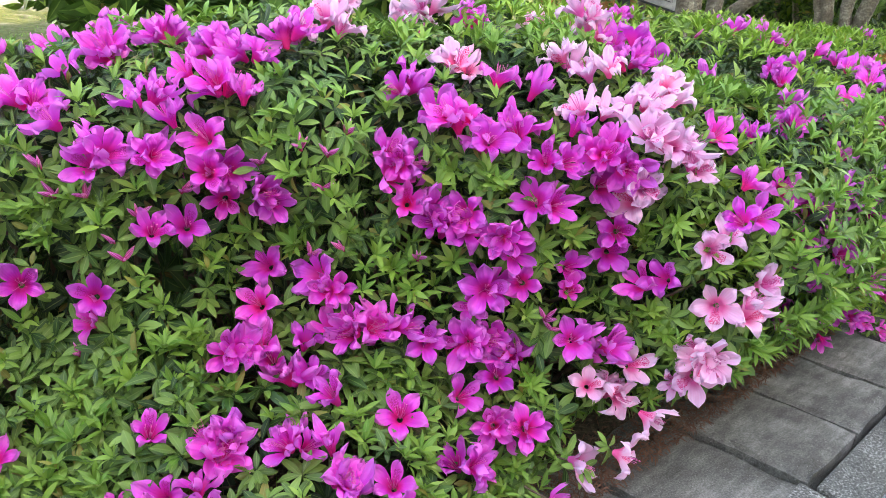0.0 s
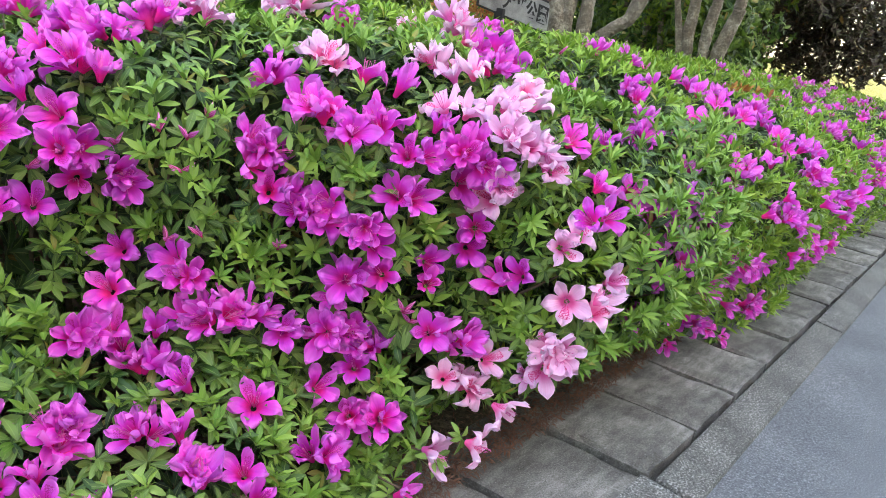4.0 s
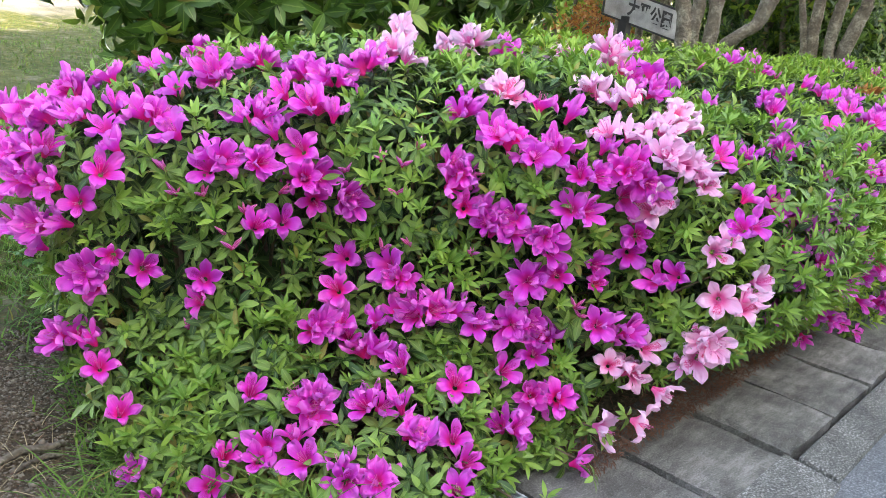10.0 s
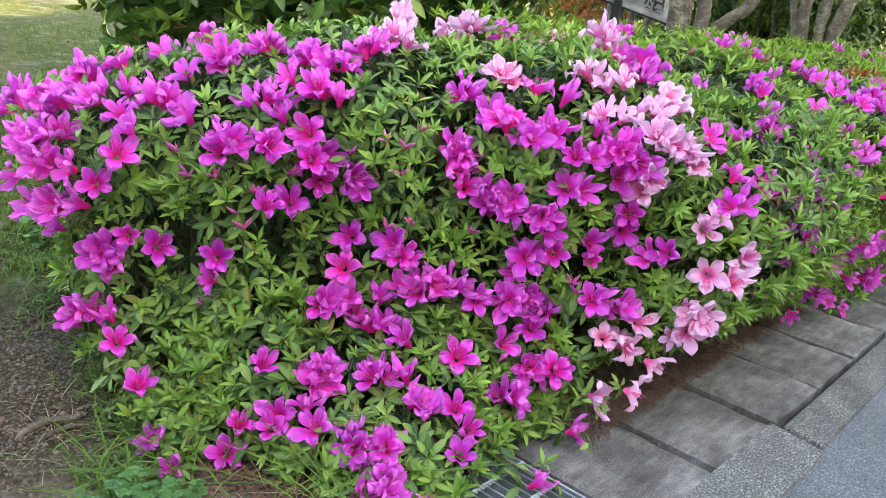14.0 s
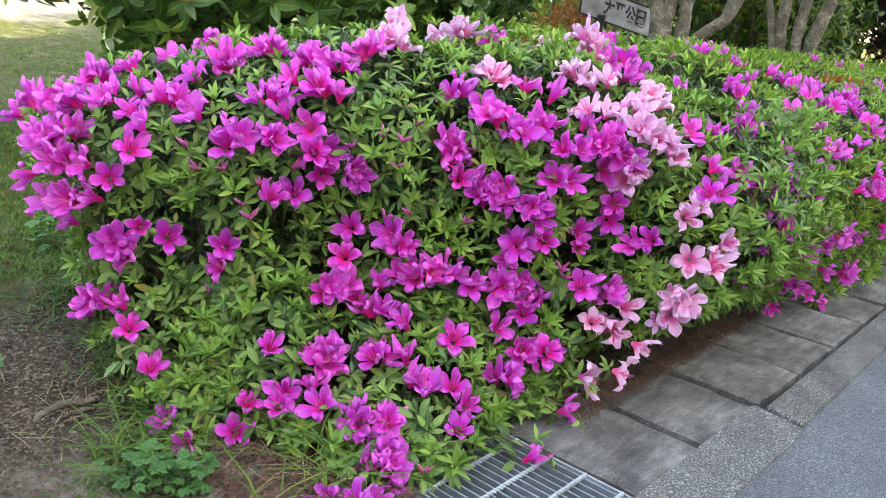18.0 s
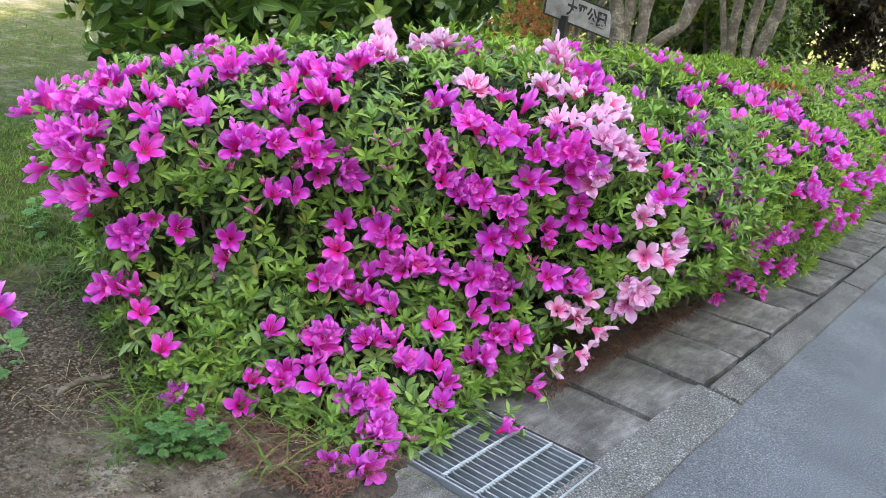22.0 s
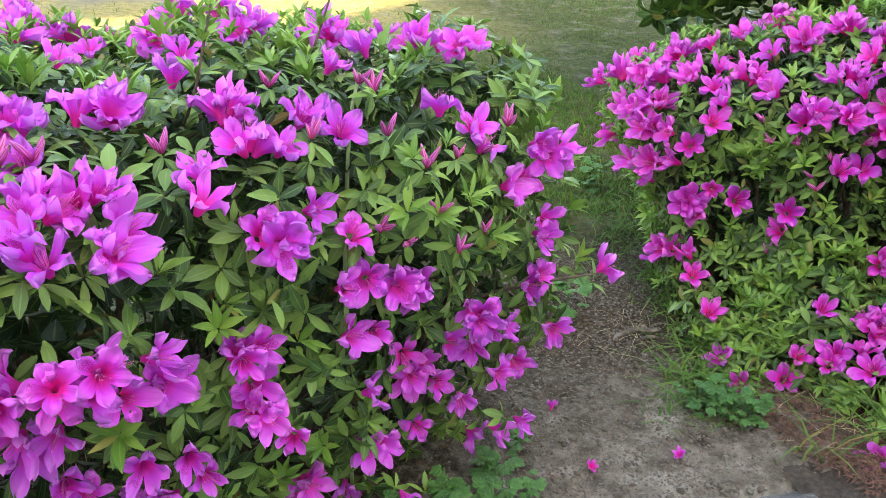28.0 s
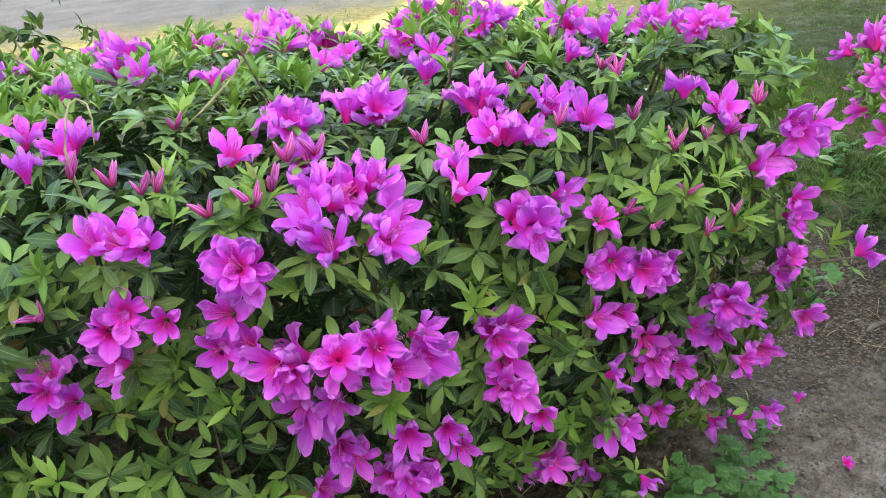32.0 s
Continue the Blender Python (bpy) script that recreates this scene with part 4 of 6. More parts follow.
MAIN_TRUSS_G = (
    (-0.03, 0.57, 0.90, 1), (-0.38, 0.38, 0.56, 1), (-0.45, 0.43, 0.48, 1), (-0.46, 0.42, 0.44, 1),
    (-0.35, 0.33, 0.46, 1), (-0.34, 0.29, 0.48, 1), (-0.38, 0.39, 0.51, 1), (0.28, 0.57, 0.82, 1),
    (-0.14, 0.31, 0.76, 1),
)
PALE_TRUSS_A = (
    (-0.50, 1.14, 0.95, 2), (-0.62, 1.03, 0.91, 2), (-0.70, 1.00, 0.89, 1), (-0.61, 0.98, 0.90, 1),
    (-0.18, 1.20, 0.91, 2), (-0.29, 1.05, 0.95, 2), (-0.23, 1.11, 0.90, 1), (-0.24, 1.19, 0.90, 1),
    (0.14, 1.02, 0.91, 2), (-0.13, 0.69, 0.97, 2), (-0.10, 0.68, 0.93, 2), (-0.49, 0.76, 0.85, 2),
    (-0.49, 0.72, 0.85, 1), (-0.28, 0.62, 0.87, 2), (-0.29, 0.57, 0.86, 1), (-0.25, 0.54, 0.87, 1),
    (-0.13, 0.46, 0.84, 2), (-0.16, 0.42, 0.82, 1), (-0.31, 0.42, 0.81, 2), (-0.39, 0.51, 0.80, 1),
    (-0.35, 0.46, 0.80, 1), (-0.34, 0.36, 0.76, 2), (-0.31, 0.32, 0.75, 2), (-0.30, 0.29, 0.73, 1),
)
PALE_TRUSS_B = (
    (-0.29, 0.27, 0.71, 1), (-0.37, 0.36, 0.66, 2), (-0.37, 0.37, 0.63, 1), (-0.30, 0.21, 0.56, 1),
    (-0.27, 0.20, 0.59, 1), (-0.30, 0.18, 0.45, 1), (-0.23, 0.13, 0.46, 1), (-0.26, 0.13, 0.44, 1),
    (-0.19, 0.13, 0.49, 1), (-0.31, 0.18, 0.34, 3), (-0.31, 0.19, 0.29, 1), (-0.32, 0.23, 0.26, 1),
    (-0.36, 0.30, 0.29, 1), (-0.40, 0.32, 0.23, 2), (-0.45, 0.35, 0.25, 1), (-0.37, 0.23, 0.19, 1),
    (-0.47, 0.22, 0.15, 1), (-0.52, 0.29, 0.12, 1),
)
HEDGE_TRUSS_A = (
    (-0.01, 0.30, 0.76, 1), (-0.17, 0.21, 0.69, 1), (-0.06, 0.18, 0.66, 1), (-0.21, 0.16, 0.63, 1),
    (-0.33, 0.16, 0.64, 1), (0.24, 0.31, 0.76, 2), (0.40, 0.28, 0.75, 1), (0.01, 0.14, 0.56, 1),
    (0.18, 0.10, 0.55, 2), (1.23, 0.62, 0.88, 1), (1.26, 0.58, 0.87, 1), (0.80, 0.54, 0.87, 1),
    (1.15, 0.42, 0.82, 1), (1.16, 0.33, 0.79, 2), (1.21, 0.51, 0.85, 1), (1.32, 0.29, 0.79, 1),
    (1.29, 0.21, 0.75, 1), (1.32, 0.13, 0.72, 1), (1.41, 0.10, 0.71, 1), (0.45, 0.12, 0.66, 1),
    (0.55, 0.13, 0.69, 1), (0.29, 0.19, 0.70, 1), (0.19, 0.12, 0.63, 1), (0.87, 0.03, 0.61, 1),
)
HEDGE_TRUSS_B = (
    (0.70, 0.04, 0.57, 1), (0.83, 0.02, 0.55, 1), (1.14, 0.05, 0.67, 2), (1.11, -0.04, 0.58, 1),
    (1.66, -0.03, 0.47, 1), (1.73, -0.04, 0.56, 1), (1.65, -0.03, 0.53, 1), (0.92, -0.01, 0.52, 1),
    (1.42, -0.00, 0.37, 1), (1.72, -0.00, 0.34, 1), (0.59, 0.05, 0.42, 2), (0.57, 0.07, 0.38, 1),
    (0.06, 0.12, 0.45, 1), (0.35, 0.16, 0.29, 1), (0.65, 0.17, 0.18, 2), (0.97, 0.19, 0.08, 1),
    (1.10, 0.16, 0.03, 1), (0.69, 0.24, 0.07, 1), (1.19, 0.14, 0.14, 2), (0.72, 0.09, 0.25, 1),
    (1.24, 0.12, 0.15, 1), (1.04, -0.00, 0.39, 1), (0.41, 0.09, 0.38, 1), (0.16, 0.09, 0.49, 1),
)
HEDGE_TRUSS_C = (
    (0.31, 0.09, 0.59, 1), (3.03, 0.52, 0.82, 1), (2.55, 0.39, 0.79, 1), (2.47, 0.12, 0.69, 1),
    (0.93, 0.14, 0.70, 1), (0.66, 0.22, 0.75, 1), (0.42, 0.39, 0.79, 1), (0.93, 0.80, 0.94, 1),
    (0.69, 0.33, 0.80, 1),
)
LEFT_TRUSS_A = (
    (-3.11, 1.61, 0.92, 1), (-3.05, 1.61, 0.90, 2), (-3.46, 1.44, 0.90, 2), (-3.26, 0.92, 0.98, 1),
    (-3.20, 0.73, 0.96, 1), (-3.08, 0.76, 0.94, 1), (-2.89, 0.84, 0.93, 1), (-2.86, 0.98, 0.92, 1),
    (-2.70, 0.74, 0.95, 1), (-2.72, 0.66, 0.93, 1), (-2.58, 0.91, 0.96, 2), (-2.50, 1.22, 0.92, 1),
    (-2.66, 0.51, 0.90, 2), (-2.63, 0.53, 0.90, 1), (-2.52, 0.55, 0.88, 1), (-2.54, 0.53, 0.88, 1),
    (-2.63, 0.43, 0.87, 2), (-2.58, 0.45, 0.86, 1), (-2.49, 0.50, 0.86, 1), (-2.38, 0.83, 0.93, 1),
    (-2.24, 1.18, 0.90, 1), (-2.25, 0.94, 0.92, 2), (-2.22, 0.90, 0.92, 1), (-2.18, 0.82, 0.92, 2),
)
LEFT_TRUSS_B = (
    (-2.30, 0.61, 0.87, 1), (-2.26, 0.55, 0.84, 1), (-2.24, 0.53, 0.82, 1), (-2.45, 0.73, 0.92, 1),
    (-2.94, 0.50, 0.91, 2), (-2.92, 0.49, 0.91, 1), (-2.82, 0.53, 0.91, 2), (-2.85, 0.54, 0.91, 1),
    (-2.81, 0.52, 0.90, 1), (-2.92, 0.39, 0.88, 1), (-2.89, 0.29, 0.85, 2), (-2.84, 0.33, 0.85, 2),
    (-2.91, 0.24, 0.83, 1), (-2.89, 0.23, 0.82, 1), (-2.79, 0.30, 0.82, 1), (-2.83, 0.25, 0.80, 2),
    (-2.71, 0.39, 0.86, 1), (-2.70, 0.34, 0.83, 1), (-2.61, 0.35, 0.75, 2), (-2.63, 0.34, 0.77, 1),
    (-2.54, 0.40, 0.77, 1), (-2.49, 0.41, 0.73, 1), (-3.18, 0.26, 0.84, 1), (-3.15, 0.26, 0.84, 1),
)
LEFT_TRUSS_C = (
    (-3.12, 0.26, 0.83, 1), (-3.01, 0.24, 0.79, 2), (-3.02, 0.25, 0.80, 1), (-3.01, 0.24, 0.78, 1),
    (-3.15, 0.24, 0.74, 1), (-3.11, 0.24, 0.72, 1), (-3.20, 0.25, 0.71, 2), (-3.20, 0.25, 0.66, 1),
    (-3.28, 0.26, 0.64, 2), (-3.27, 0.26, 0.61, 1), (-3.04, 0.24, 0.72, 1), (-3.05, 0.24, 0.67, 1),
    (-3.02, 0.24, 0.68, 1), (-2.97, 0.22, 0.65, 2), (-2.97, 0.23, 0.62, 1), (-2.97, 0.26, 0.55, 1),
    (-2.92, 0.24, 0.56, 1), (-2.95, 0.29, 0.50, 1), (-2.89, 0.18, 0.68, 1), (-2.89, 0.19, 0.65, 1),
    (-2.83, 0.21, 0.67, 2), (-2.84, 0.21, 0.64, 1), (-2.82, 0.23, 0.61, 1), (-2.77, 0.28, 0.64, 1),
)
LEFT_TRUSS_D = (
    (-2.76, 0.29, 0.60, 1), (-2.78, 0.27, 0.60, 1), (-2.67, 0.35, 0.58, 2), (-2.64, 0.36, 0.58, 1),
    (-2.65, 0.36, 0.48, 2), (-2.66, 0.36, 0.52, 1), (-2.61, 0.38, 0.40, 1), (-2.92, 0.31, 0.44, 1),
    (-2.90, 0.33, 0.40, 1), (-2.82, 0.30, 0.45, 1), (-2.76, 0.33, 0.43, 1), (-2.74, 0.34, 0.39, 1),
    (-2.84, 0.34, 0.35, 2), (-2.80, 0.33, 0.37, 1), (-2.86, 0.35, 0.34, 1), (-2.95, 0.34, 0.35, 1),
    (-2.58, 0.54, 0.17, 2), (-2.59, 0.60, 0.09, 1), (-2.48, 0.63, 0.06, 1), (-2.48, 0.41, 0.64, 1),
    (-2.50, 0.40, 0.64, 1), (-2.38, 0.44, 0.59, 2), (-2.42, 0.43, 0.61, 1), (-2.46, 0.43, 0.54, 1),
)
LEFT_TRUSS_E = (
    (-2.49, 0.41, 0.55, 1), (-2.44, 0.48, 0.40, 1), (-2.35, 0.57, 0.36, 2), (-2.33, 0.56, 0.38, 1),
    (-2.38, 0.53, 0.42, 1), (-2.30, 0.58, 0.32, 1), (-2.28, 0.55, 0.42, 1), (-2.25, 0.56, 0.40, 1),
    (-2.23, 0.53, 0.48, 2), (-2.20, 0.57, 0.43, 1), (-2.14, 0.60, 0.41, 1), (-2.15, 0.61, 0.29, 1),
    (-2.11, 0.64, 0.29, 1), (-2.24, 0.61, 0.24, 1), (-2.33, 0.61, 0.20, 1), (-2.46, 0.49, 0.26, 1),
    (-2.42, 0.53, 0.24, 1), (-2.19, 0.65, 0.12, 1), (-2.15, 0.61, 0.16, 1), (-2.12, 0.56, 0.20, 1),
    (-2.37, 0.54, 0.08, 1), (-2.10, 0.56, 0.77, 2), (-2.13, 0.55, 0.79, 1), (-2.18, 0.53, 0.73, 1),
)
LEFT_TRUSS_F = (
    (-2.16, 0.55, 0.73, 1), (-2.09, 0.58, 0.63, 1), (-2.10, 0.58, 0.60, 1), (-2.08, 0.59, 0.52, 1),
    (-2.10, 0.60, 0.49, 1), (-2.03, 0.63, 0.36, 1), (-1.93, 0.62, 0.51, 1), (-3.01, 0.43, 0.89, 1),
    (-3.24, 0.50, 0.92, 1), (-3.27, 0.49, 0.91, 1), (-3.33, 0.54, 0.92, 1), (-3.31, 0.45, 0.90, 1),
)
MAIN_BUD_A = (
    (-0.88, 0.77, 0.70), (-0.84, 0.74, 0.69), (-0.80, 0.73, 0.73), (-1.22, 1.09, 0.63),
    (-1.21, 1.06, 0.58), (-1.18, 1.00, 0.59), (-1.11, 0.94, 0.56), (-1.15, 0.96, 0.51),
    (-1.14, 0.94, 0.48), (-1.20, 1.01, 0.28), (-0.84, 0.78, 0.48), (-0.80, 0.73, 0.50),
    (-0.84, 0.75, 0.62), (-0.49, 0.43, 0.36), (-1.08, 0.36, 0.04), (-0.37, 0.40, 0.59),
    (-0.92, 0.84, 0.66), (-0.69, 0.63, 0.49), (-0.50, 0.44, 0.38), (-1.03, 0.92, 0.60),
)
LEFT_BUD_A = (
    (-2.54, 0.48, 0.86), (-2.41, 0.62, 0.89), (-2.42, 0.50, 0.85), (-2.37, 0.45, 0.81),
    (-2.31, 0.48, 0.81), (-2.25, 0.52, 0.80), (-2.19, 0.57, 0.83), (-2.36, 0.43, 0.74),
    (-2.26, 0.47, 0.68), (-2.32, 0.43, 0.67), (-2.45, 0.43, 0.72), (-2.41, 0.43, 0.69),
    (-2.94, 0.39, 0.88), (-2.96, 0.33, 0.86), (-2.98, 0.30, 0.85), (-3.04, 0.31, 0.84),
    (-3.13, 0.35, 0.87), (-3.11, 0.35, 0.87), (-3.23, 0.39, 0.89), (-3.17, 0.37, 0.88),
    (-2.75, 0.43, 0.87), (-3.27, 0.27, 0.74), (-2.90, 0.40, 0.88), (-3.11, 0.52, 0.91),
)
LEFT_BUD_B = (
    (-2.43, 0.64, 0.90), (-2.58, 0.61, 0.91), (-2.82, 1.25, 0.88), (-3.15, 0.99, 0.95),
)
MAIN_TRUSSES = MAIN_TRUSS_A + MAIN_TRUSS_B + MAIN_TRUSS_C + MAIN_TRUSS_D + MAIN_TRUSS_E + MAIN_TRUSS_F + MAIN_TRUSS_G
PALE_TRUSSES = PALE_TRUSS_A + PALE_TRUSS_B
HEDGE_TRUSSES = HEDGE_TRUSS_A + HEDGE_TRUSS_B + HEDGE_TRUSS_C
LEFT_TRUSSES = LEFT_TRUSS_A + LEFT_TRUSS_B + LEFT_TRUSS_C + LEFT_TRUSS_D + LEFT_TRUSS_E + LEFT_TRUSS_F
MAIN_BUDS = MAIN_BUD_A
LEFT_BUDS = LEFT_BUD_A + LEFT_BUD_B

MAIN_SPOTS, HEDGE_SPOTS, LEFT_SPOTS = ([q[:3] for q in some] for some in (MAIN_TRUSSES + PALE_TRUSSES, HEDGE_TRUSSES, LEFT_TRUSSES))


def more_shoots(ob, back, shape, lo, hi, count, templates, spots, gap, rng, mat=YOUNG):
    p, w = clear_of(*scatter(shape, lo, hi, -0.03, 0.02, count, rng), spots, gap)
    me = strewn("young_foliage", templates, p, w * 0.8 + np.array([0, 0, 0.7]) + rng.normal(0, 0.3, w.shape), rng.uniform(0.75, 1.25, len(p)), mat, rng)
    tagged(part("young_foliage", me, None, ob, "bright green young shoots", back), kind="stuff")


main_azalea, main_back = shrub("azalea_shrub", "large rounded azalea in full magenta bloom beside the gutter", main_shape, (-2.3, -0.5, 0), (1.2, 2.6, 1.1), (-0.6, 0.75, 0), 120, 2500, 1700, 900, 1500, 101, MAIN_SPOTS)
rng = np.random.default_rng(201)
dress(main_azalea, main_back, main_shape, MAIN_TRUSSES, FLOWERS, rng, scale=1.0)
dress(main_azalea, main_back, main_shape, PALE_TRUSSES, PALES, rng, scale=0.98)
dress(main_azalea, main_back, main_shape, scattered(main_shape, (-1.4, 1.9, 0.3), (0.5, 2.6, 1.0), 24, rng), FLOWERS, rng)
more_shoots(main_azalea, main_back, main_shape, (-0.35, 0.0, 0.1), (0.6, 1.6, 1.0), 700, TWIGS, MAIN_SPOTS, 0.05, rng)
p, w = clear_of(*scatter(main_shape, (-1.55, 0.3, 0.02), (-0.5, 1.1, 0.34), -0.02, 0.05, 400, rng), MAIN_SPOTS, 0.05)
me = strewn("foliage", MATURE, p, w + np.array([0, 0, 0.5]) + rng.normal(0, 0.35, w.shape), rng.uniform(0.85, 1.35, len(p)), LEAF, rng)
tagged(part("foliage", me, None, main_azalea, "dark green mature leaves in whorls", main_back), kind="stuff")
more_shoots(main_azalea, main_back, main_shape, (-1.5, 0.3, 0.03), (-0.5, 1.0, 0.34), 170, SHOOTS, MAIN_SPOTS, 0.06, rng)
more_shoots(main_azalea, main_back, main_shape, (-1.4, 0.2, 0.25), (0.3, 1.6, 1.0), 420, SHOOTS, MAIN_SPOTS, 0.06, rng)
for q in MAIN_BUDS:
    bud_group(main_azalea, main_back @ Vector(q), rng, outward_at(main_shape, q), 4)

hedge, hedge_back = shrub("azalea_hedge", "long azalea hedge with bright young leaves and scattered magenta flowers", hedge_shape, (-0.3, -0.1, 0), (8.2, 1.4, 1.05), (2.0, 0.9, 0), 90, 3000, 2400, 1200, 3000, 102, HEDGE_SPOTS, leaf=HEDGE_LEAF, fresh=HEDGE_YOUNG)
more_shoots(hedge, hedge_back, hedge_shape, (-0.2, 0.0, 0.05), (3.6, 1.0, 1.0), 1400, TWIGS, HEDGE_SPOTS, 0.07, rng, HEDGE_YOUNG)
dress(hedge, hedge_back, hedge_shape, HEDGE_TRUSSES, FLOWERS, rng, scale=0.95)
dress(hedge, hedge_back, hedge_shape, scattered(hedge_shape, (2.6, 0.0, 0.3), (7.5, 1.1, 1.0), 90, rng) + scattered(hedge_shape, (0.0, 0.0, 0.3), (2.6, 1.1, 1.0), 44, rng, 3), FLOWERS, rng, scale=0.85)
more, _ = scatter(hedge_shape, (0.0, 0.0, 0.05), (5.0, 1.0, 1.0), -0.01, 0.01, 60, rng)
for q in more.tolist():
    bud_group(hedge, hedge_back @ Vector(q), rng, outward_at(hedge_shape, q))

left_azalea, left_back = shrub("azalea_shrub", "broad azalea with large magenta flowers beside the trodden gap", left_shape, (-5.3, 0.0, 0), (-1.6, 1.7, 1.1), (-3.0, 0.9, 0), 110, 2500, 1700, 900, 700, 103, LEFT_SPOTS, size=1.15)
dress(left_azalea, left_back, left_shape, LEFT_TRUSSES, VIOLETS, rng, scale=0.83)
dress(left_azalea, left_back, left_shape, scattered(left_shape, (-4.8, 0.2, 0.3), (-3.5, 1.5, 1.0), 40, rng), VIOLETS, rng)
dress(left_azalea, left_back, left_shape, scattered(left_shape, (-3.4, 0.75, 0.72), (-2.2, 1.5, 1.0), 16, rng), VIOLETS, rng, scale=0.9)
for q in LEFT_BUDS:
    bud_group(left_azalea, left_back @ Vector(q), rng, outward_at(left_shape, q), 4)

more_shoots(left_azalea, left_back, left_shape, (-4.6, 0.3, 0.62), (-2.2, 1.5, 1.0), 420, SHOOTS + TWIGS, LEFT_SPOTS, 0.05, np.random.default_rng(205))

# the sprig that leans out over the gap
sprig = [(-2.30, 0.70, 0.40), (-2.16, 0.66, 0.46), (-2.06, 0.60, 0.50), (-1.99, 0.565, 0.52)]
part("stem", tubes("stem", [(sprig, [0.004, 0.0035, 0.003, 0.002])], STEM, 5), None, left_azalea, "", left_back)
for k, s in enumerate(((-1.99, 0.58, 0.500), (-2.06, 0.605, 0.475))):
    part("leaf_whorl", WHORLS[k], None, left_azalea, "", left_back @ aim((0.6, -0.2, 0.5), 40 + 70 * k, s, 1.1))

# rusty withered shoots on the hedge's top
for k in range(9):
    part("withered_shoot", mesh_of("withered_shoot", SHOOTS[k % 3][0], SHOOTS[k % 3][2], SHOOTS[k % 3][1], (RUST,)), None, hedge, "rusty withered shoot", hedge_back @ aim((rng.normal(0, 0.3), rng.normal(0, 0.3) - 0.3, 1), 40 * k, (2.0 + rng.normal(0, 0.12), 0.56 + rng.normal(0, 0.05), 0.84), 1.2))
# tall thin shoots and dry bents that stand above the broad azalea
for x, y, z, lean in ((-2.66, 0.58, 1.03, 0.03), (-3.01, 0.60, 1.00, -0.04), (-2.45, 0.75, 1.02, 0.04)):
    part("stem", tubes("stem", [([(x - lean * 3, y + 0.1, z - 0.30), (x - lean, y + 0.02, z - 0.12), (x, y, z)], [0.003, 0.0025, 0.0018])], STEM, 5), None, left_azalea, "", left_back)
    for j in range(3):
        part("young_shoot", SHOOT_MESHES[j], None, left_azalea, "bright green young shoot", left_back @ aim((lean * 3, -0.2, 1), 50 * j, (x - lean * j * 0.5, y + 0.01 * j, z - 0.05 * j), 1.0))
for label, mat, line, r in (("pale dry grass stalk bent over in a loop above the azalea", STRAW, [(-3.235, 0.46, 0.60), (-3.228, 0.398, 0.918), (-3.22, 0.411, 0.959), (-3.213, 0.417, 0.975), (-3.204, 0.421, 0.98), (-3.193, 0.423, 0.972), (-3.19, 0.42, 0.951), (-3.193, 0.411, 0.918)], 0.0022),
                            ("pale green cut stalk standing out of the azalea", PALE_STALK, [(-2.46, 0.66, 0.60), (-2.453, 0.632, 0.794), (-2.442, 0.646, 0.853), (-2.427, 0.654, 0.906)], 0.0042),
                            ("thin dry stalk leaning out of the azalea", STRAW, [(-3.17, 0.56, 0.70), (-3.11, 0.566, 0.888), (-3.079, 0.578, 0.909), (-3.026, 0.597, 0.952), (-2.986, 0.611, 1.002), (-2.958, 0.621, 1.049)], 0.0022)):
    stalk = tagged(new("grass_stalk", tubes("grass_stalk", [([(line[0][0], line[0][1], 0.0)] + line, [r * (1 - 0.06 * k) for k in range(len(line) + 1)])], mat, 6)), label, "grass", "stalks among the azalea")


# ---- trees, sign and planting behind ----
CLUSTERS = [whorl_arrays(wr, n, 0.11, 0.42, 5, 0.9, rows=4) for n in (5, 6, 7)]
GLOSSY = [whorl_arrays(wr, n, 0.105, 0.40, 10, 0.8, rows=5) for n in (5, 6, 7)]


def crown_points(rng, centre, radii, count, hollow=0.55, gaps=0.35):
    """Points of an uneven crown: lobes and gaps, denser towards the outside."""
    c, r = np.array(centre), np.array(radii)
    v = rng.normal(0, 1, (count * 4, 3))
    v /= np.linalg.norm(v, axis=1, keepdims=True)
    p = v * (hollow + (1 - hollow) * rng.random((len(v), 1)) ** 0.6)
    f = np.sin(3.7 * p[:, 0] + c[0] * 5) * np.sin(4.3 * p[:, 1] + c[1] * 3) * np.sin(4.1 * p[:, 2] + 1.3)
    keep = f > -gaps
    p = p[keep][:count]
    p *= 1 + 0.22 * np.sin(5 * p[:, 1:2] + 2) * np.sin(4 * p[:, :1] + 1)
    return c + p * r


def crown(rng, centre, radii, count, templates, mat, size, parent, back, label, gaps=0.35, hollow=0.55):
    p = crown_points(rng, centre, radii, count, hollow, gaps)
    w = (p - np.array(centre)) / np.array(radii) + rng.normal(0, 0.6, p.shape)
    me = strewn("crown", templates, p, w, rng.uniform(0.7, 1.3, len(p)) * size, mat, rng)
    return tagged(part("crown", me, None, parent, label, back), kind="stuff")


def bend(a, b, rng, sway=0.06, n=6):
    a, b = Vector(a), Vector(b)
    pts = []
    for i in range(n + 1):
        s = i / n
        pts.append(a.lerp(b, s) + Vector((rng.uniform(-1, 1), rng.uniform(-1, 1), 0)) * sway * math.sin(math.pi * s))
    return pts


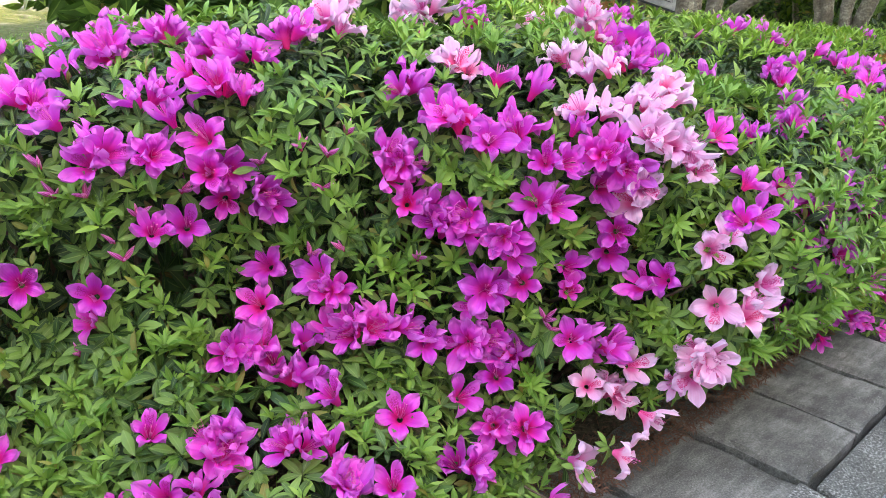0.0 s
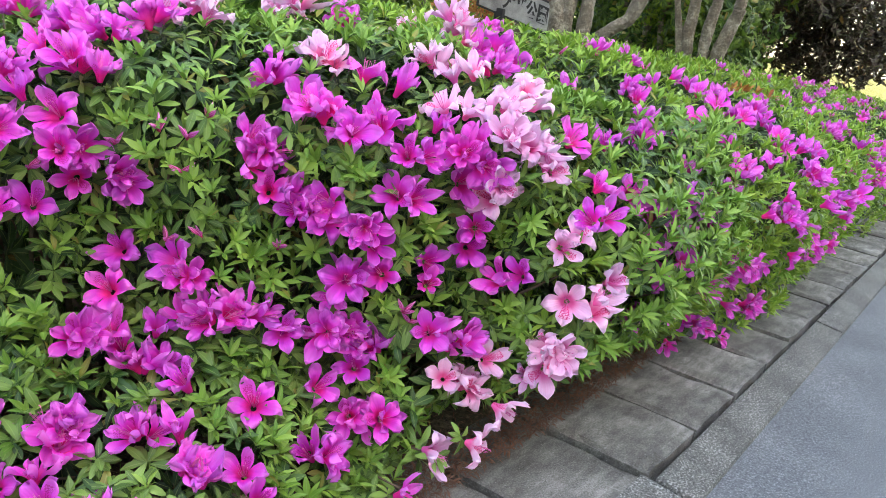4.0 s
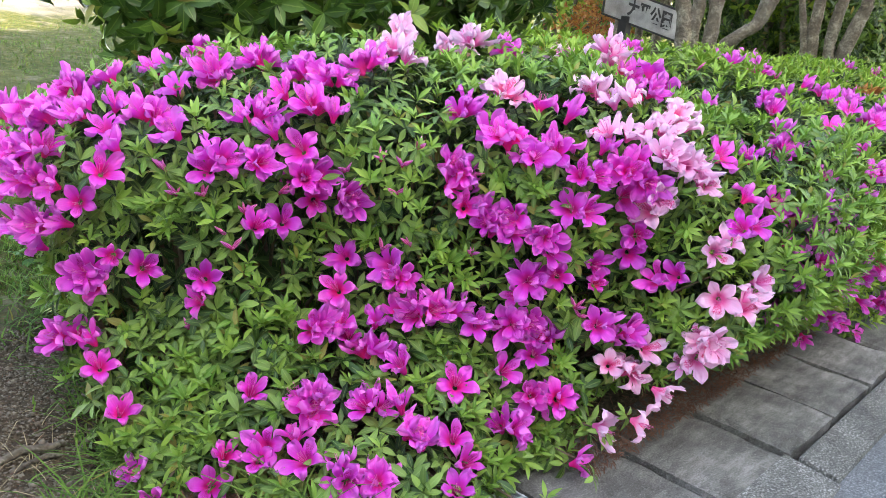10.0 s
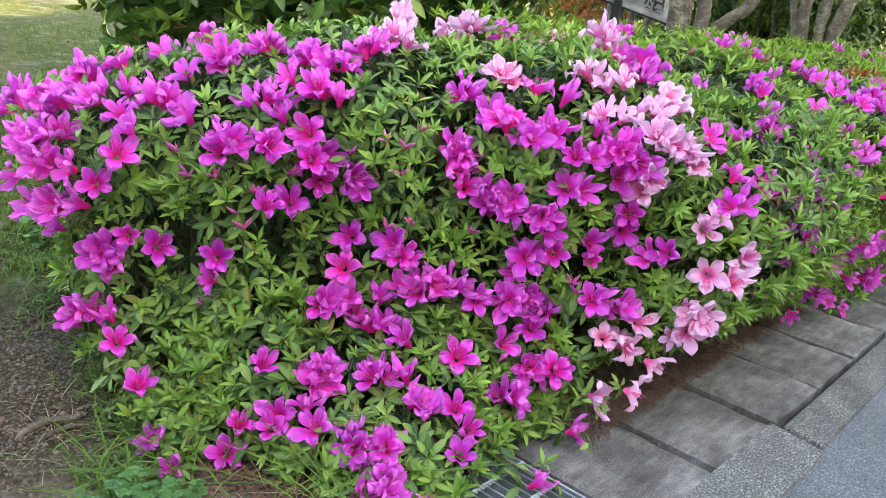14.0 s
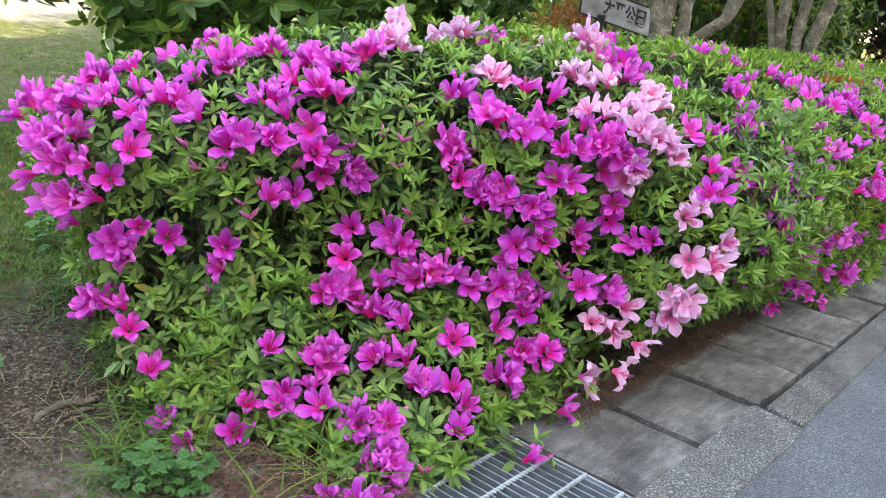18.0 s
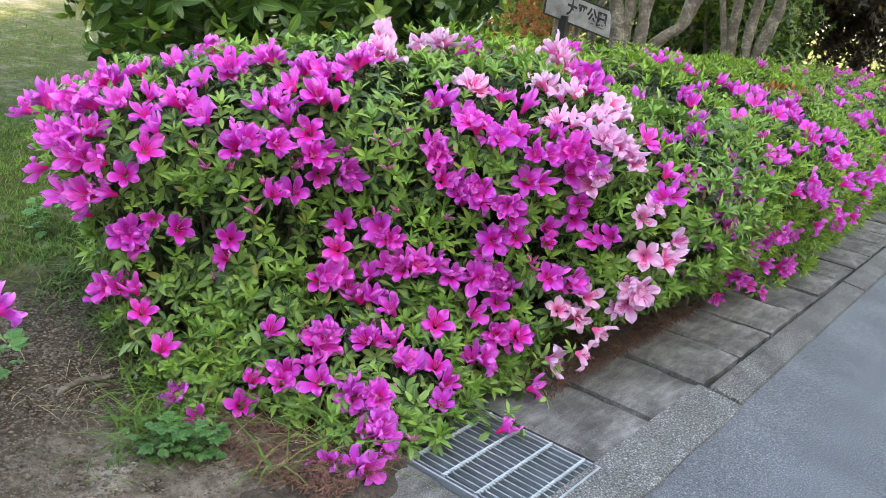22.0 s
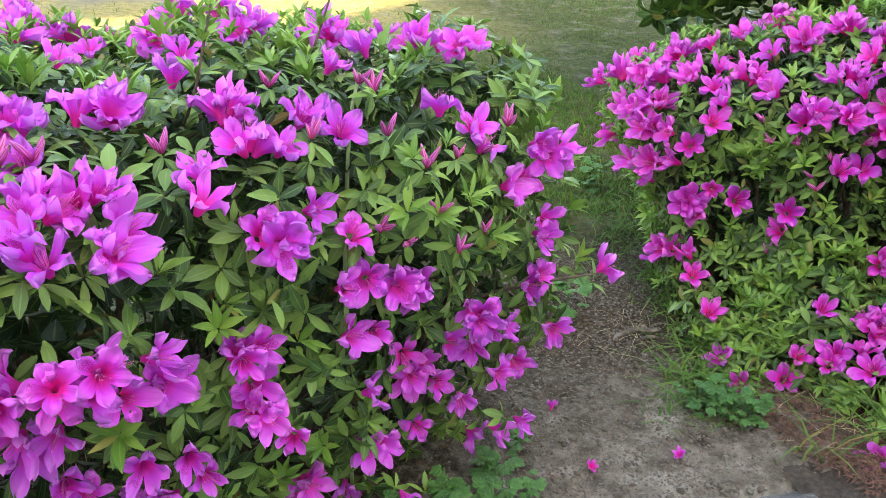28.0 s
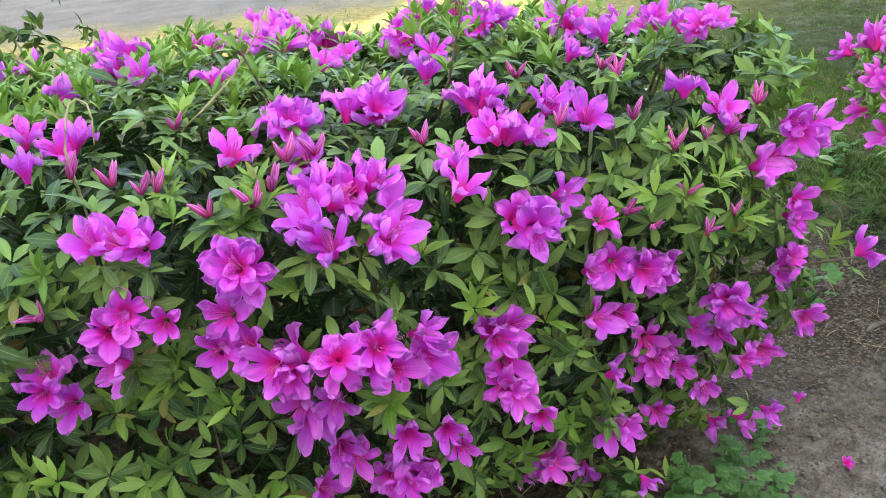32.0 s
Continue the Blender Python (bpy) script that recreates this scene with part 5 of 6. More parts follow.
def smooth_line(points, n):
    """A rounded line through the points."""
    pts = [Vector(p) for p in points]
    pts = [pts[0] * 2 - pts[1]] + pts + [pts[-1] * 2 - pts[-2]]
    out = []
    for k in range(1, len(pts) - 2):
        a, b, c, d = pts[k - 1:k + 3]
        for i in range(n):
            t = i / n
            out.append(0.5 * ((2 * b) + (c - a) * t + (2 * a - 5 * b + 4 * c - d) * t * t + (3 * b - a - 3 * c + d) * t ** 3))
    return out + [pts[-2]]


def trunk_mesh(points, r0, r1, seed):
    """A trunk with fluted, knotty bark."""
    line = smooth_line(points, 7)
    n = len(line)
    v, f = tube_arrays(line, [r0 + (r1 - r0) * i / (n - 1) for i in range(n)], 14)
    off = Vector((seed * 2.3, seed, 0))
    for i in range(n * 14):
        c, p = line[i // 14], Vector(v[i])
        swell_ = 1 + 0.28 * noise.noise(Vector((p.x * 14, p.y * 14, p.z * 4)) + off) + 0.14 * noise.noise(p * 40 + off)
        v[i] = tuple(c + (p - c) * swell_)
    return mesh_of("trunk", v, f, mats=(BARK,))


def tree(label, base, trunks, crowns, seed, count, gaps=0.25, mat=None):
    """trunks: the points of each line and two radii; limbs fork off the heads into the crown."""
    rng = np.random.default_rng(seed)
    ob = thing("tree", label, "tree", base)
    back = Matrix.Translation(-Vector(base))
    for k, (points, r0, r1) in enumerate(trunks):
        part("trunk", trunk_mesh(points, r0, r1, seed + k), None, ob, "fluted grey-brown trunk", back)
        head = Vector(points[-1])
        for k in range(3):
            a = rng.uniform(0, 6.28)
            end = head + Vector((math.cos(a) * rng.uniform(0.5, 1.2), math.sin(a) * rng.uniform(0.5, 1.2), rng.uniform(0.7, 1.6)))
            part("limb", tubes("limb", [(bend(head, end, rng, 0.08), [r1 * 0.8 * (1 - 0.13 * i) for i in range(7)])], BARK, 7), None, ob, "", back)
    for c, r in crowns:
        crown(rng, c, r, count, CLUSTERS, mat or WOODLAND, 0.7 if mat else 1.0, ob, back, "dense leafy crown", gaps, 0.3)
    return ob


tree("clump of pale fluted trunks forking behind the azalea hedge", (2.1, 1.45, 0),
     (([(2.05, 1.50, -0.06), (2.04, 1.52, 0.5), (2.02, 1.56, 0.99), (2.0, 1.6, 1.15), (1.98, 1.65, 1.45), (2.05, 1.75, 2.4)], 0.050, 0.036),
      ([(2.10, 1.44, -0.06), (2.07, 1.47, 0.5), (2.04, 1.52, 0.99), (2.04, 1.52, 1.13), (2.03, 1.54, 1.4), (2.2, 1.5, 2.4)], 0.038, 0.028),
      ([(2.12, 1.40, -0.06), (2.09, 1.43, 0.6), (2.08, 1.44, 0.94), (2.08, 1.44, 1.07), (2.07, 1.46, 1.2), (2.05, 1.5, 1.45), (2.0, 1.6, 2.3)], 0.044, 0.026),
      ([(2.08, 1.44, 1.03), (2.08, 1.43, 1.16), (2.09, 1.42, 1.27), (2.1, 1.39, 1.5), (2.15, 1.3, 2.2)], 0.026, 0.018),
      ([(2.05, 1.47, -0.06), (2.07, 1.44, 0.5), (2.11, 1.38, 0.88), (2.13, 1.33, 0.99), (2.16, 1.25, 1.07), (2.18, 1.21, 1.18), (2.2, 1.17, 1.3), (2.22, 1.1, 1.55), (2.3, 0.95, 2.2)], 0.044, 0.024),
      ([(2.155, 1.26, 1.05), (2.17, 1.24, 1.16), (2.17, 1.24, 1.28), (2.16, 1.26, 1.5), (2.1, 1.3, 2.2)], 0.022, 0.015)),
     (((2.6, 1.8, 3.6), (1.8, 1.5, 1.1)),), 81, 2200)
tree("four slim trunks among dark foliage beside the road", (4.03, 1.5, 0),
     (([(4.02, 1.60, -0.06), (4.0, 1.62, 0.83), (3.99, 1.65, 1.04), (3.98, 1.7, 1.22), (3.95, 1.75, 1.5), (3.9, 1.85, 2.5)], 0.030, 0.020),
      ([(4.03, 1.56, -0.06), (4.02, 1.58, 0.83), (4.01, 1.6, 1.05), (4.01, 1.6, 1.25), (4.01, 1.61, 1.45), (4.0, 1.65, 2.5)], 0.046, 0.034),
      ([(4.04, 1.50, -0.06), (4.05, 1.47, 0.77), (4.05, 1.48, 1.0), (4.05, 1.47, 1.23), (4.05, 1.47, 1.41), (4.02, 1.55, 2.5)], 0.042, 0.032),
      ([(4.05, 1.46, -0.06), (4.08, 1.4, 0.86), (4.09, 1.37, 1.06), (4.1, 1.32, 1.26), (4.1, 1.31, 1.41), (4.15, 1.15, 2.5)], 0.050, 0.036)),
     (((4.6, 1.9, 3.6), (2.0, 1.5, 1.2)),), 82, 2400)
tree("low spreading maroon-leaved tree overhanging the hedge's end", (9.6, 1.9, 0),
     (([(9.6, 1.9, -0.06), (9.62, 1.85, 0.7), (9.55, 1.8, 1.4), (9.4, 1.7, 2.0)], 0.07, 0.05),),
     (((9.0, 1.8, 1.72), (2.0, 1.4, 1.02)), ((8.6, 2.3, 2.3), (1.8, 1.2, 1.3))), 83, 4200, 0.2, MAROON)
# SUNNY shrubs wear the backlit leaf tint
BELT = (((6.4, 2.7, 1.2), (1.3, 1.2, 1.5), 4200, WOODLAND), ((7.8, 3.1, 1.4), (1.2, 0.9, 1.7), 3600, WOODLAND), ((5.2, 4.4, 1.5), (1.2, 1.0, 1.6), 1000, SUNNY), ((3.9, 2.9, 1.75), (0.75, 0.6, 0.55), 700, SUNNY), ((7.0, 2.3, 1.9), (1.0, 0.7, 0.7), 900, SUNNY), ((6.6, 4.9, 1.5), (1.6, 1.3, 1.7), 900, SUNNY), ((-4.9, 2.6, 0.6), (0.9, 0.8, 0.75), 900, WOODLAND), ((5.3, 2.3, 1.35), (0.5, 0.4, 0.5), 260, SUNNY), ((8.6, 4.0, 2.0), (1.6, 1.2, 2.2), 3600, WOODLAND), ((11.5, 5.2, 2.2), (1.8, 1.6, 2.4), 2000, SUNNY), ((9.5, 6.4, 2.2), (2.2, 1.6, 2.4), 1200, SUNNY), ((5.4, 2.0, 0.9), (0.7, 0.6, 0.9), 1700, WOODLAND))
for k, (c, r, n, mat) in enumerate(BELT):
    rng = np.random.default_rng(90 + k)
    bush = thing("background_shrub", "shrub in the belt of planting, leaves tinted light as if sunlit" if mat is SUNNY else "dense dark green shrub in the belt of planting", "shrub", (c[0], c[1], 0), "planting belt behind the hedge")
    back = Matrix.Translation((-c[0], -c[1], 0))
    for q in range(5):
        a = q * 1.26
        part("trunk", tubes("trunk", [(bend((c[0] + 0.1 * math.cos(a), c[1] + 0.1 * math.sin(a), -0.03), (c[0] + r[0] * 0.5 * math.cos(a), c[1] + r[1] * 0.5 * math.sin(a), c[2] + 0.4), rng), [0.04 - 0.004 * i for i in range(7)])], BARK, 6), None, bush, "", back)
    crown(rng, c, r, n, CLUSTERS, mat, 0.62 if mat is WOODLAND else 0.75, bush, back, "leaves with dark gaps", 0.2, 0.35)
rng = np.random.default_rng(99)
rusty = thing("orange_shrub", "low shrub with orange-red leaves behind the park sign", "shrub", (4.3, 3.5, 0.04))
back = Matrix.Translation((-4.3, -3.5, -0.04))
for q in range(6):
    part("stem", tubes("stem", [(bend((4.3 + 0.05 * q, 3.5, 0.0), (4.05 + 0.1 * q, 3.4 + 0.05 * (q % 3), 0.9), rng, 0.04), [0.012 - 0.0012 * i for i in range(7)])], STEM, 5), None, rusty, "", back)
crown(rng, (4.3, 3.5, 0.78), (0.5, 0.4, 0.42), 420, SHOOTS, RUST, 1.2, rusty, back, "orange-red leaves", 0.3, 0.3)

# park sign
sign = thing("park_sign", "weathered grey park sign board with dark painted characters", "sign", (2.75, 2.27, 0))
sm = Matrix.Translation((0.0, 0.0, 1.058)) @ pose(0, 0, 0, 90, 0, -57.5)
lean = Matrix.Identity(4)
lean[1][0] = -math.tan(radians(13))
bm = box(bmesh.new(), -0.212, -0.085, -0.014, 0.335, 0.085, 0.014, 0.004)
bm.transform(lean)
part("board", bm, BOARD, sign, "grey weathered board", sm)
bm = bmesh.new()
for x0, y0, x1, y1 in ((-0.227, -0.098, 0.335, -0.086), (-0.227, 0.086, 0.335, 0.098), (-0.227, -0.0855, -0.213, 0.0855)):
    box(bm, x0, y0, -0.017, x1, y1, 0.017, 0.002)
bm.transform(lean)
part("frame", bm, INK, sign, "thin dark edge strip", sm)
text = bpy.data.curves.new("lettering", "FONT")
text.body, text.size, text.extrude, text.align_x, text.align_y = "大平公園", 0.112, 0.002, "CENTER", "CENTER"
text.offset = 0.0042
written = new("lettering_curve", text)
bpy.context.view_layer.update()
me = bpy.data.meshes.new_from_object(written.evaluated_get(bpy.context.evaluated_depsgraph_get()))
bpy.data.objects.remove(written)
me.transform(lean @ Matrix.Translation((0.077, 0, 0.016)) @ Matrix.Diagonal((0.64, 1.0, 1.0, 1.0)))
me.materials.clear()
me.materials.append(INK)
part("lettering", me, None, sign, "dark painted characters", sm)
part("post", box(bmesh.new(), -0.035, -0.03, -0.1, 0.035, 0.03, 1.02, 0.006), INK, sign, "dark square post", pose(-0.03, 0.06, 0))


# glossy evergreen behind the big azalea
rng = np.random.default_rng(61)
evergreen = thing("evergreen_shrub", "tall dark glossy-leaved evergreen shrub on the lawn", "shrub", (0.9, 2.9, 0))
back = Matrix.Translation((-0.9, -2.9, 0))
for k in range(7):
    a = k * 0.9
    part("trunk", tubes("trunk", [(bend((0.9 + 0.12 * math.cos(a), 2.9 + 0.12 * math.sin(a), -0.02), (0.9 + 0.75 * math.cos(a), 2.9 + 0.7 * math.sin(a), 1.7), rng), [0.03 - 0.003 * i for i in range(7)])], BARK, 7), None, evergreen, "", back)
for c, r, n in (((0.95, 3.0, 1.35), (1.35, 0.95, 0.95), 1500), ((0.0, 3.15, 1.25), (0.75, 0.7, 0.75), 620), ((1.6, 2.8, 1.3), (0.65, 0.6, 0.75), 520)):
    crown(rng, c, r, n, GLOSSY, CAMELLIA, 1.1, evergreen, back, "dense dark glossy leaves", 0.5, 0.45)
crown(rng, (0.75, 2.95, 1.3), (1.6, 1.0, 0.95), 170, GLOSSY, FRESH, 0.95, evergreen, back, "fresh yellow-green leaves", 0.5, 0.8)


# ---- low growth and litter ----
def blades(name, spots, heights, widths, lean, mat, rng):
    """Grass: each blade a bent, tapered strip of three rows."""
    n = len(spots)
    a = rng.uniform(0, 2 * np.pi, n)
    way = np.stack([np.cos(a), np.sin(a), 0 * a], -1)
    side = np.stack([-np.sin(a), np.cos(a), 0 * a], -1)
    bow = (heights * lean * rng.uniform(0.2, 1.0, n))[:, None]
    h = heights[:, None] * np.array([[0, 0, 1.0]])
    rows = []
    for s, w in ((0.0, 1.0), (0.38, 0.9), (0.75, 0.6), (1.0, 0.06)):
        mid = spots + h * (s * (1 - min(0.25 * lean, 0.62) * s)) + way * bow * s ** 1.5
        rows += [mid - side * (widths * w / 2)[:, None], mid + side * (widths * w / 2)[:, None]]
    verts = np.stack(rows, 1).reshape(-1, 3)
    one = np.array([[0, 1, 3, 2], [2, 3, 5, 4], [4, 5, 7, 6]])
    faces = (one[None] + (np.arange(n) * 8)[:, None, None]).reshape(-1, 4)
    uv = np.tile(np.array([[0, 0], [0, 1], [0.4, 0], [0.4, 1], [0.75, 0], [0.75, 1], [1, 0], [1, 1]]), (n, 1))
    return mesh_of(name, verts, faces, uv, (mat,))


def on_ground(xy, lift=0.0):
    return np.stack([xy[:, 0], xy[:, 1], swell(xy[:, 0], xy[:, 1]) + lift], -1)


rng = np.random.default_rng(301)
xy = np.stack([rng.uniform(-4.5, 1.8, 60000), 1.50 + 6.5 * rng.random(60000) ** 1.7], -1)
keep = np.sin(3.1 * xy[:, 0] + 1) * np.sin(2.7 * xy[:, 1]) + rng.normal(0, 0.5, len(xy)) > -0.25
keep &= np.abs(xy[:, 0] - (-2.03 + 0.36 * xy[:, 1])) + rng.normal(0, 0.10, len(xy)) > 0.42 * (xy[:, 1] < 2.2)
keep &= rng.random(len(xy)) > 0.85 * np.clip((xy[:, 1] - 4.4) * 0.8, 0, 1) * (xy[:, 0] < 0.3)
xy = xy[keep]
near = np.stack([rng.uniform(-2.6, -0.3, 46000), 1.25 + 3.2 * rng.random(46000) ** 1.5], -1)
xy = np.concatenate([xy, near[np.abs(near[:, 0] - (-2.03 + 0.36 * near[:, 1])) + rng.normal(0, 0.12, len(near)) > 0.40 * (near[:, 1] < 2.0)]])
tagged(new("lawn_grass", blades("lawn_grass", on_ground(xy, -0.004), rng.uniform(0.014, 0.042, len(xy)), rng.uniform(0.003, 0.006, len(xy)), 0.9, GRASS, rng)), "thin short park grass with bare patches", "grass", kind="stuff")


def tufts(name, rows, mat, label, lean, thin_=1.0):
    """Long grass round the shrubs' feet: rows of place, spread, number and heights."""
    q, h = [], []
    for x, y, r, count, low, high in rows:
        xy = np.array([[x, y]]) + rng.normal(0, r, (count, 2))
        xy[:, 1] = np.maximum(xy[:, 1], 0.40)
        q.append(on_ground(xy, -0.006)), h.append(rng.uniform(low, high, count))
    q, h = np.concatenate(q), np.concatenate(h)
    return tagged(new(name, blades(name, q, h, rng.uniform(0.003, 0.006, len(h)) * thin_, lean, mat, rng)), label, "grass", kind="stuff")


tufts("long_grass", ((-1.33, 0.98, 0.05, 240, 0.043, 0.122), (-1.27, 1.20, 0.05, 220, 0.043, 0.108), (-1.22, 1.40, 0.05, 200, 0.036, 0.094), (-1.46, 0.84, 0.06, 200, 0.036, 0.115), (-1.50, 0.78, 0.05, 90, 0.029, 0.086), (-1.24, 0.47, 0.05, 18, 0.14, 0.31), (-1.16, 0.45, 0.03, 14, 0.14, 0.29), (-1.42, 0.50, 0.02, 12, 0.06, 0.16), (-1.12, 1.75, 0.12, 360, 0.036, 0.094), (-0.92, 2.05, 0.16, 420, 0.036, 0.094), (-1.62, 0.74, 0.05, 40, 0.022, 0.058), (-2.08, 1.25, 0.08, 160, 0.029, 0.072)), GRASS, "tufts of long thin grass at the azaleas' feet", 2.1)
tufts("dry_stalks", ((-1.30, 0.58, 0.09, 30, 0.03, 0.13), (-1.24, 0.44, 0.06, 22, 0.03, 0.13), (-3.0, 0.62, 0.25, 60, 0.12, 0.40), (-1.5, 1.1, 0.12, 50, 0.02, 0.07)), STRAW, "dry straw-coloured stalks under the azaleas", 3.0, 0.35)


def lobed_leaf(rng, length):
    """A broad leaf cut into three to five blunt lobes."""
    pieces = []
    for turn_, s, w in ((0, 1.0, 0.42), (42, 0.82, 0.36), (-42, 0.82, 0.36), (84, 0.6, 0.30), (-84, 0.6, 0.30)):
        v, u, f = leaf_arrays(length * 0.62 * s, length * w, 0.12, 0.4, 0.8, rows=5, shift=-0.15)
        pieces.append((turned(v, pose(length * 0.30, 0, 0, rng.uniform(-10, 10), rng.uniform(-4, 10), turn_ + rng.uniform(-7, 7))), u, f))
    v, u, f = leaf_arrays(length * 0.34, length * 0.03, 0.1, 0.0, rows=3)
    pieces.append((v, u, f))
    return joined(pieces)


LOBED = [mesh_of("leaf", *(lambda q: (q[0], q[2], q[1]))(lobed_leaf(np.random.default_rng(400 + k), 0.048)), (WEED,)) for k in range(3)]
for x, y, count, size in ((-1.53, 0.71, 44, 0.95), (-1.47, 0.66, 34, 0.85), (-1.56, 0.76, 14, 0.7), (0.50, 0.335, 18, 0.9), (0.43, 0.36, 12, 0.7), (-2.16, 0.64, 24, 1.0), (-2.28, 0.60, 22, 1.0), (-2.06, 0.74, 16, 0.8), (-2.40, 0.58, 18, 0.9), (-2.20, 0.53, 26, 1.0), (-2.30, 0.50, 24, 1.0), (-2.12, 0.56, 16, 0.8), (-1.66, 1.28, 14, 1.3), (-1.04, 2.29, 16, 1.2), (-0.95, 2.42, 12, 1.1)):
    weed = thing("mugwort", "low mugwort weed with deeply cut green leaves", "weed", (x, y, float(swell(np.array([x]), np.array([y]))[0])), "weeds at the foot of the shrubs")
    for k in range(count):
        a, h = rng.uniform(0, 360), rng.uniform(0.015, 0.095) * size
        part("leaf", LOBED[k % 3], None, weed, "", pose(rng.normal(0, 0.022), rng.normal(0, 0.022), h, rng.uniform(-15, 15), rng.uniform(-38, 8), a) @ Matrix.Scale(size * rng.uniform(0.7, 1.15), 4))
    part("stem", tubes("stem", [([(0, 0, -0.01), (0.004, 0.002, 0.05 * size), (0.0, 0.006, 0.10 * size)], [0.003, 0.0025, 0.0015])], WEED, 5), None, weed)

# soil spilt over the slabs beside the grating
n = 26
gx, gy = np.meshgrid(np.linspace(-1.52, -1.12, n), np.linspace(0.20, 0.52, n))
edge = np.clip(np.minimum.reduce([(gx + 1.50 + 0.03 * np.sin(29 * gy)) / 0.2, (0.50 - gy) / 0.05, (gy - 0.24 - 0.10 * np.clip((gx + 1.42) / 0.3, 0, 1) - 0.02 * np.sin(31 * gx)) / 0.10, (-1.13 - gx + 0.02 * np.sin(40 * gy)) / 0.08]), -0.6, 1)
gz = -0.004 + 0.030 * edge + 0.006 * np.sin(43 * gx) * np.sin(37 * gy)
i = (np.arange(n - 1)[:, None] * n + np.arange(n - 1)).reshape(-1, 1)
tagged(new("soil_spill", mesh_of("soil_spill", np.stack([gx, gy, gz], -1).reshape(-1, 3), i + np.array([[0, 1, n + 1, n]]), mats=(SOIL,))), "dark soil spilt over the concrete slabs beside the grating", "soil", kind="stuff")

# crumbs of soil and bits of dry grass on the bare earth
xy = np.stack([rng.uniform(-2.3, -0.9, 9000), 0.46 + 1.9 * rng.random(9000) ** 1.2], -1)
v, u, f = leaf_arrays(1.0, 0.10, 0.2, 0.2, rows=3)
tagged(new("dry_bits", strewn("dry_bits", [(v, u, f)], on_ground(xy, 0.004), np.array([0, 0, 1.0]) + rng.normal(0, 0.25, (9000, 3)), rng.uniform(0.005, 0.020, 9000), MULCH, rng)), "small brown bits of dead leaf scattered on the earth", "litter", kind="stuff")

# litter under the shrubs
xy = np.concatenate([np.stack([rng.uniform(-0.55, 1.0, 6500), 0.285 + np.abs(rng.normal(0, 0.085, 6500))], -1), np.stack([rng.uniform(-1.45, -1.05, 3600), rng.uniform(0.42, 0.80, 3600)], -1), np.stack([rng.uniform(-3.6, -2.0, 900), rng.uniform(0.46, 1.0, 900)], -1), np.stack([rng.uniform(-1.42, -1.14, 1500), rng.uniform(0.32, 0.50, 1500)], -1)])
xy[:, 1] = np.maximum(xy[:, 1], 0.28)
q = on_ground(xy, 0.006)
v, u, f = leaf_arrays(1.0, 0.17, 0.2, 0.3, rows=3)
q[:, 2] = np.where(xy[:, 1] < 0.45, np.where(xy[:, 0] < -1.1, 0.026, 0.006), q[:, 2]) + rng.uniform(0, 0.012, len(q))
tagged(new("leaf_litter", strewn("leaf_litter", [(v, u, f)], q, np.array([0, 0, 1.0]) + rng.normal(0, 0.35, q.shape), rng.uniform(0.009, 0.026, len(q)), MULCH, rng)), "brown dead leaves and bark under the azaleas", "litter", kind="stuff")

sv, sf = np.array([(1, 0, 0), (0.3, 0.9, 0.1), (-0.8, 0.6, 0), (-0.9, -0.5, 0.1), (0.2, -1, 0), (0.1, 0.1, 0.7), (0, 0, -0.4)]), np.array([(0, 1, 5), (1, 2, 5), (2, 3, 5), (3, 4, 5), (4, 0, 5), (1, 0, 6), (2, 1, 6), (3, 2, 6), (4, 3, 6), (0, 4, 6)])
GRAVEL = plain("grit", ((0.3, (0.075, 0.060, 0.045)), (0.7, (0.28, 0.235, 0.185))), 60.0, 0.9, 0.3)[0]
y = 0.46 + 1.3 * rng.random(30000) ** 1.3
xy = np.stack([-2.03 + 0.36 * y + rng.normal(0, 0.29, 30000), y], -1)
tagged(new("grit", strewn("grit", [(sv, sv[:, :2], sf)], on_ground(xy, 0.0), np.array([0, 0, 1.0]) + rng.normal(0, 0.2, (30000, 3)), 0.0011 + 0.0042 * rng.random(30000) ** 5, GRAVEL, rng)), "loose grit and small stones on the trodden gap", "gravel", kind="stuff")
y = 0.44 + 1.3 * rng.random(1500) ** 1.2
xy = np.stack([-2.03 + 0.36 * y + rng.normal(0, 0.30, 1500), y], -1)
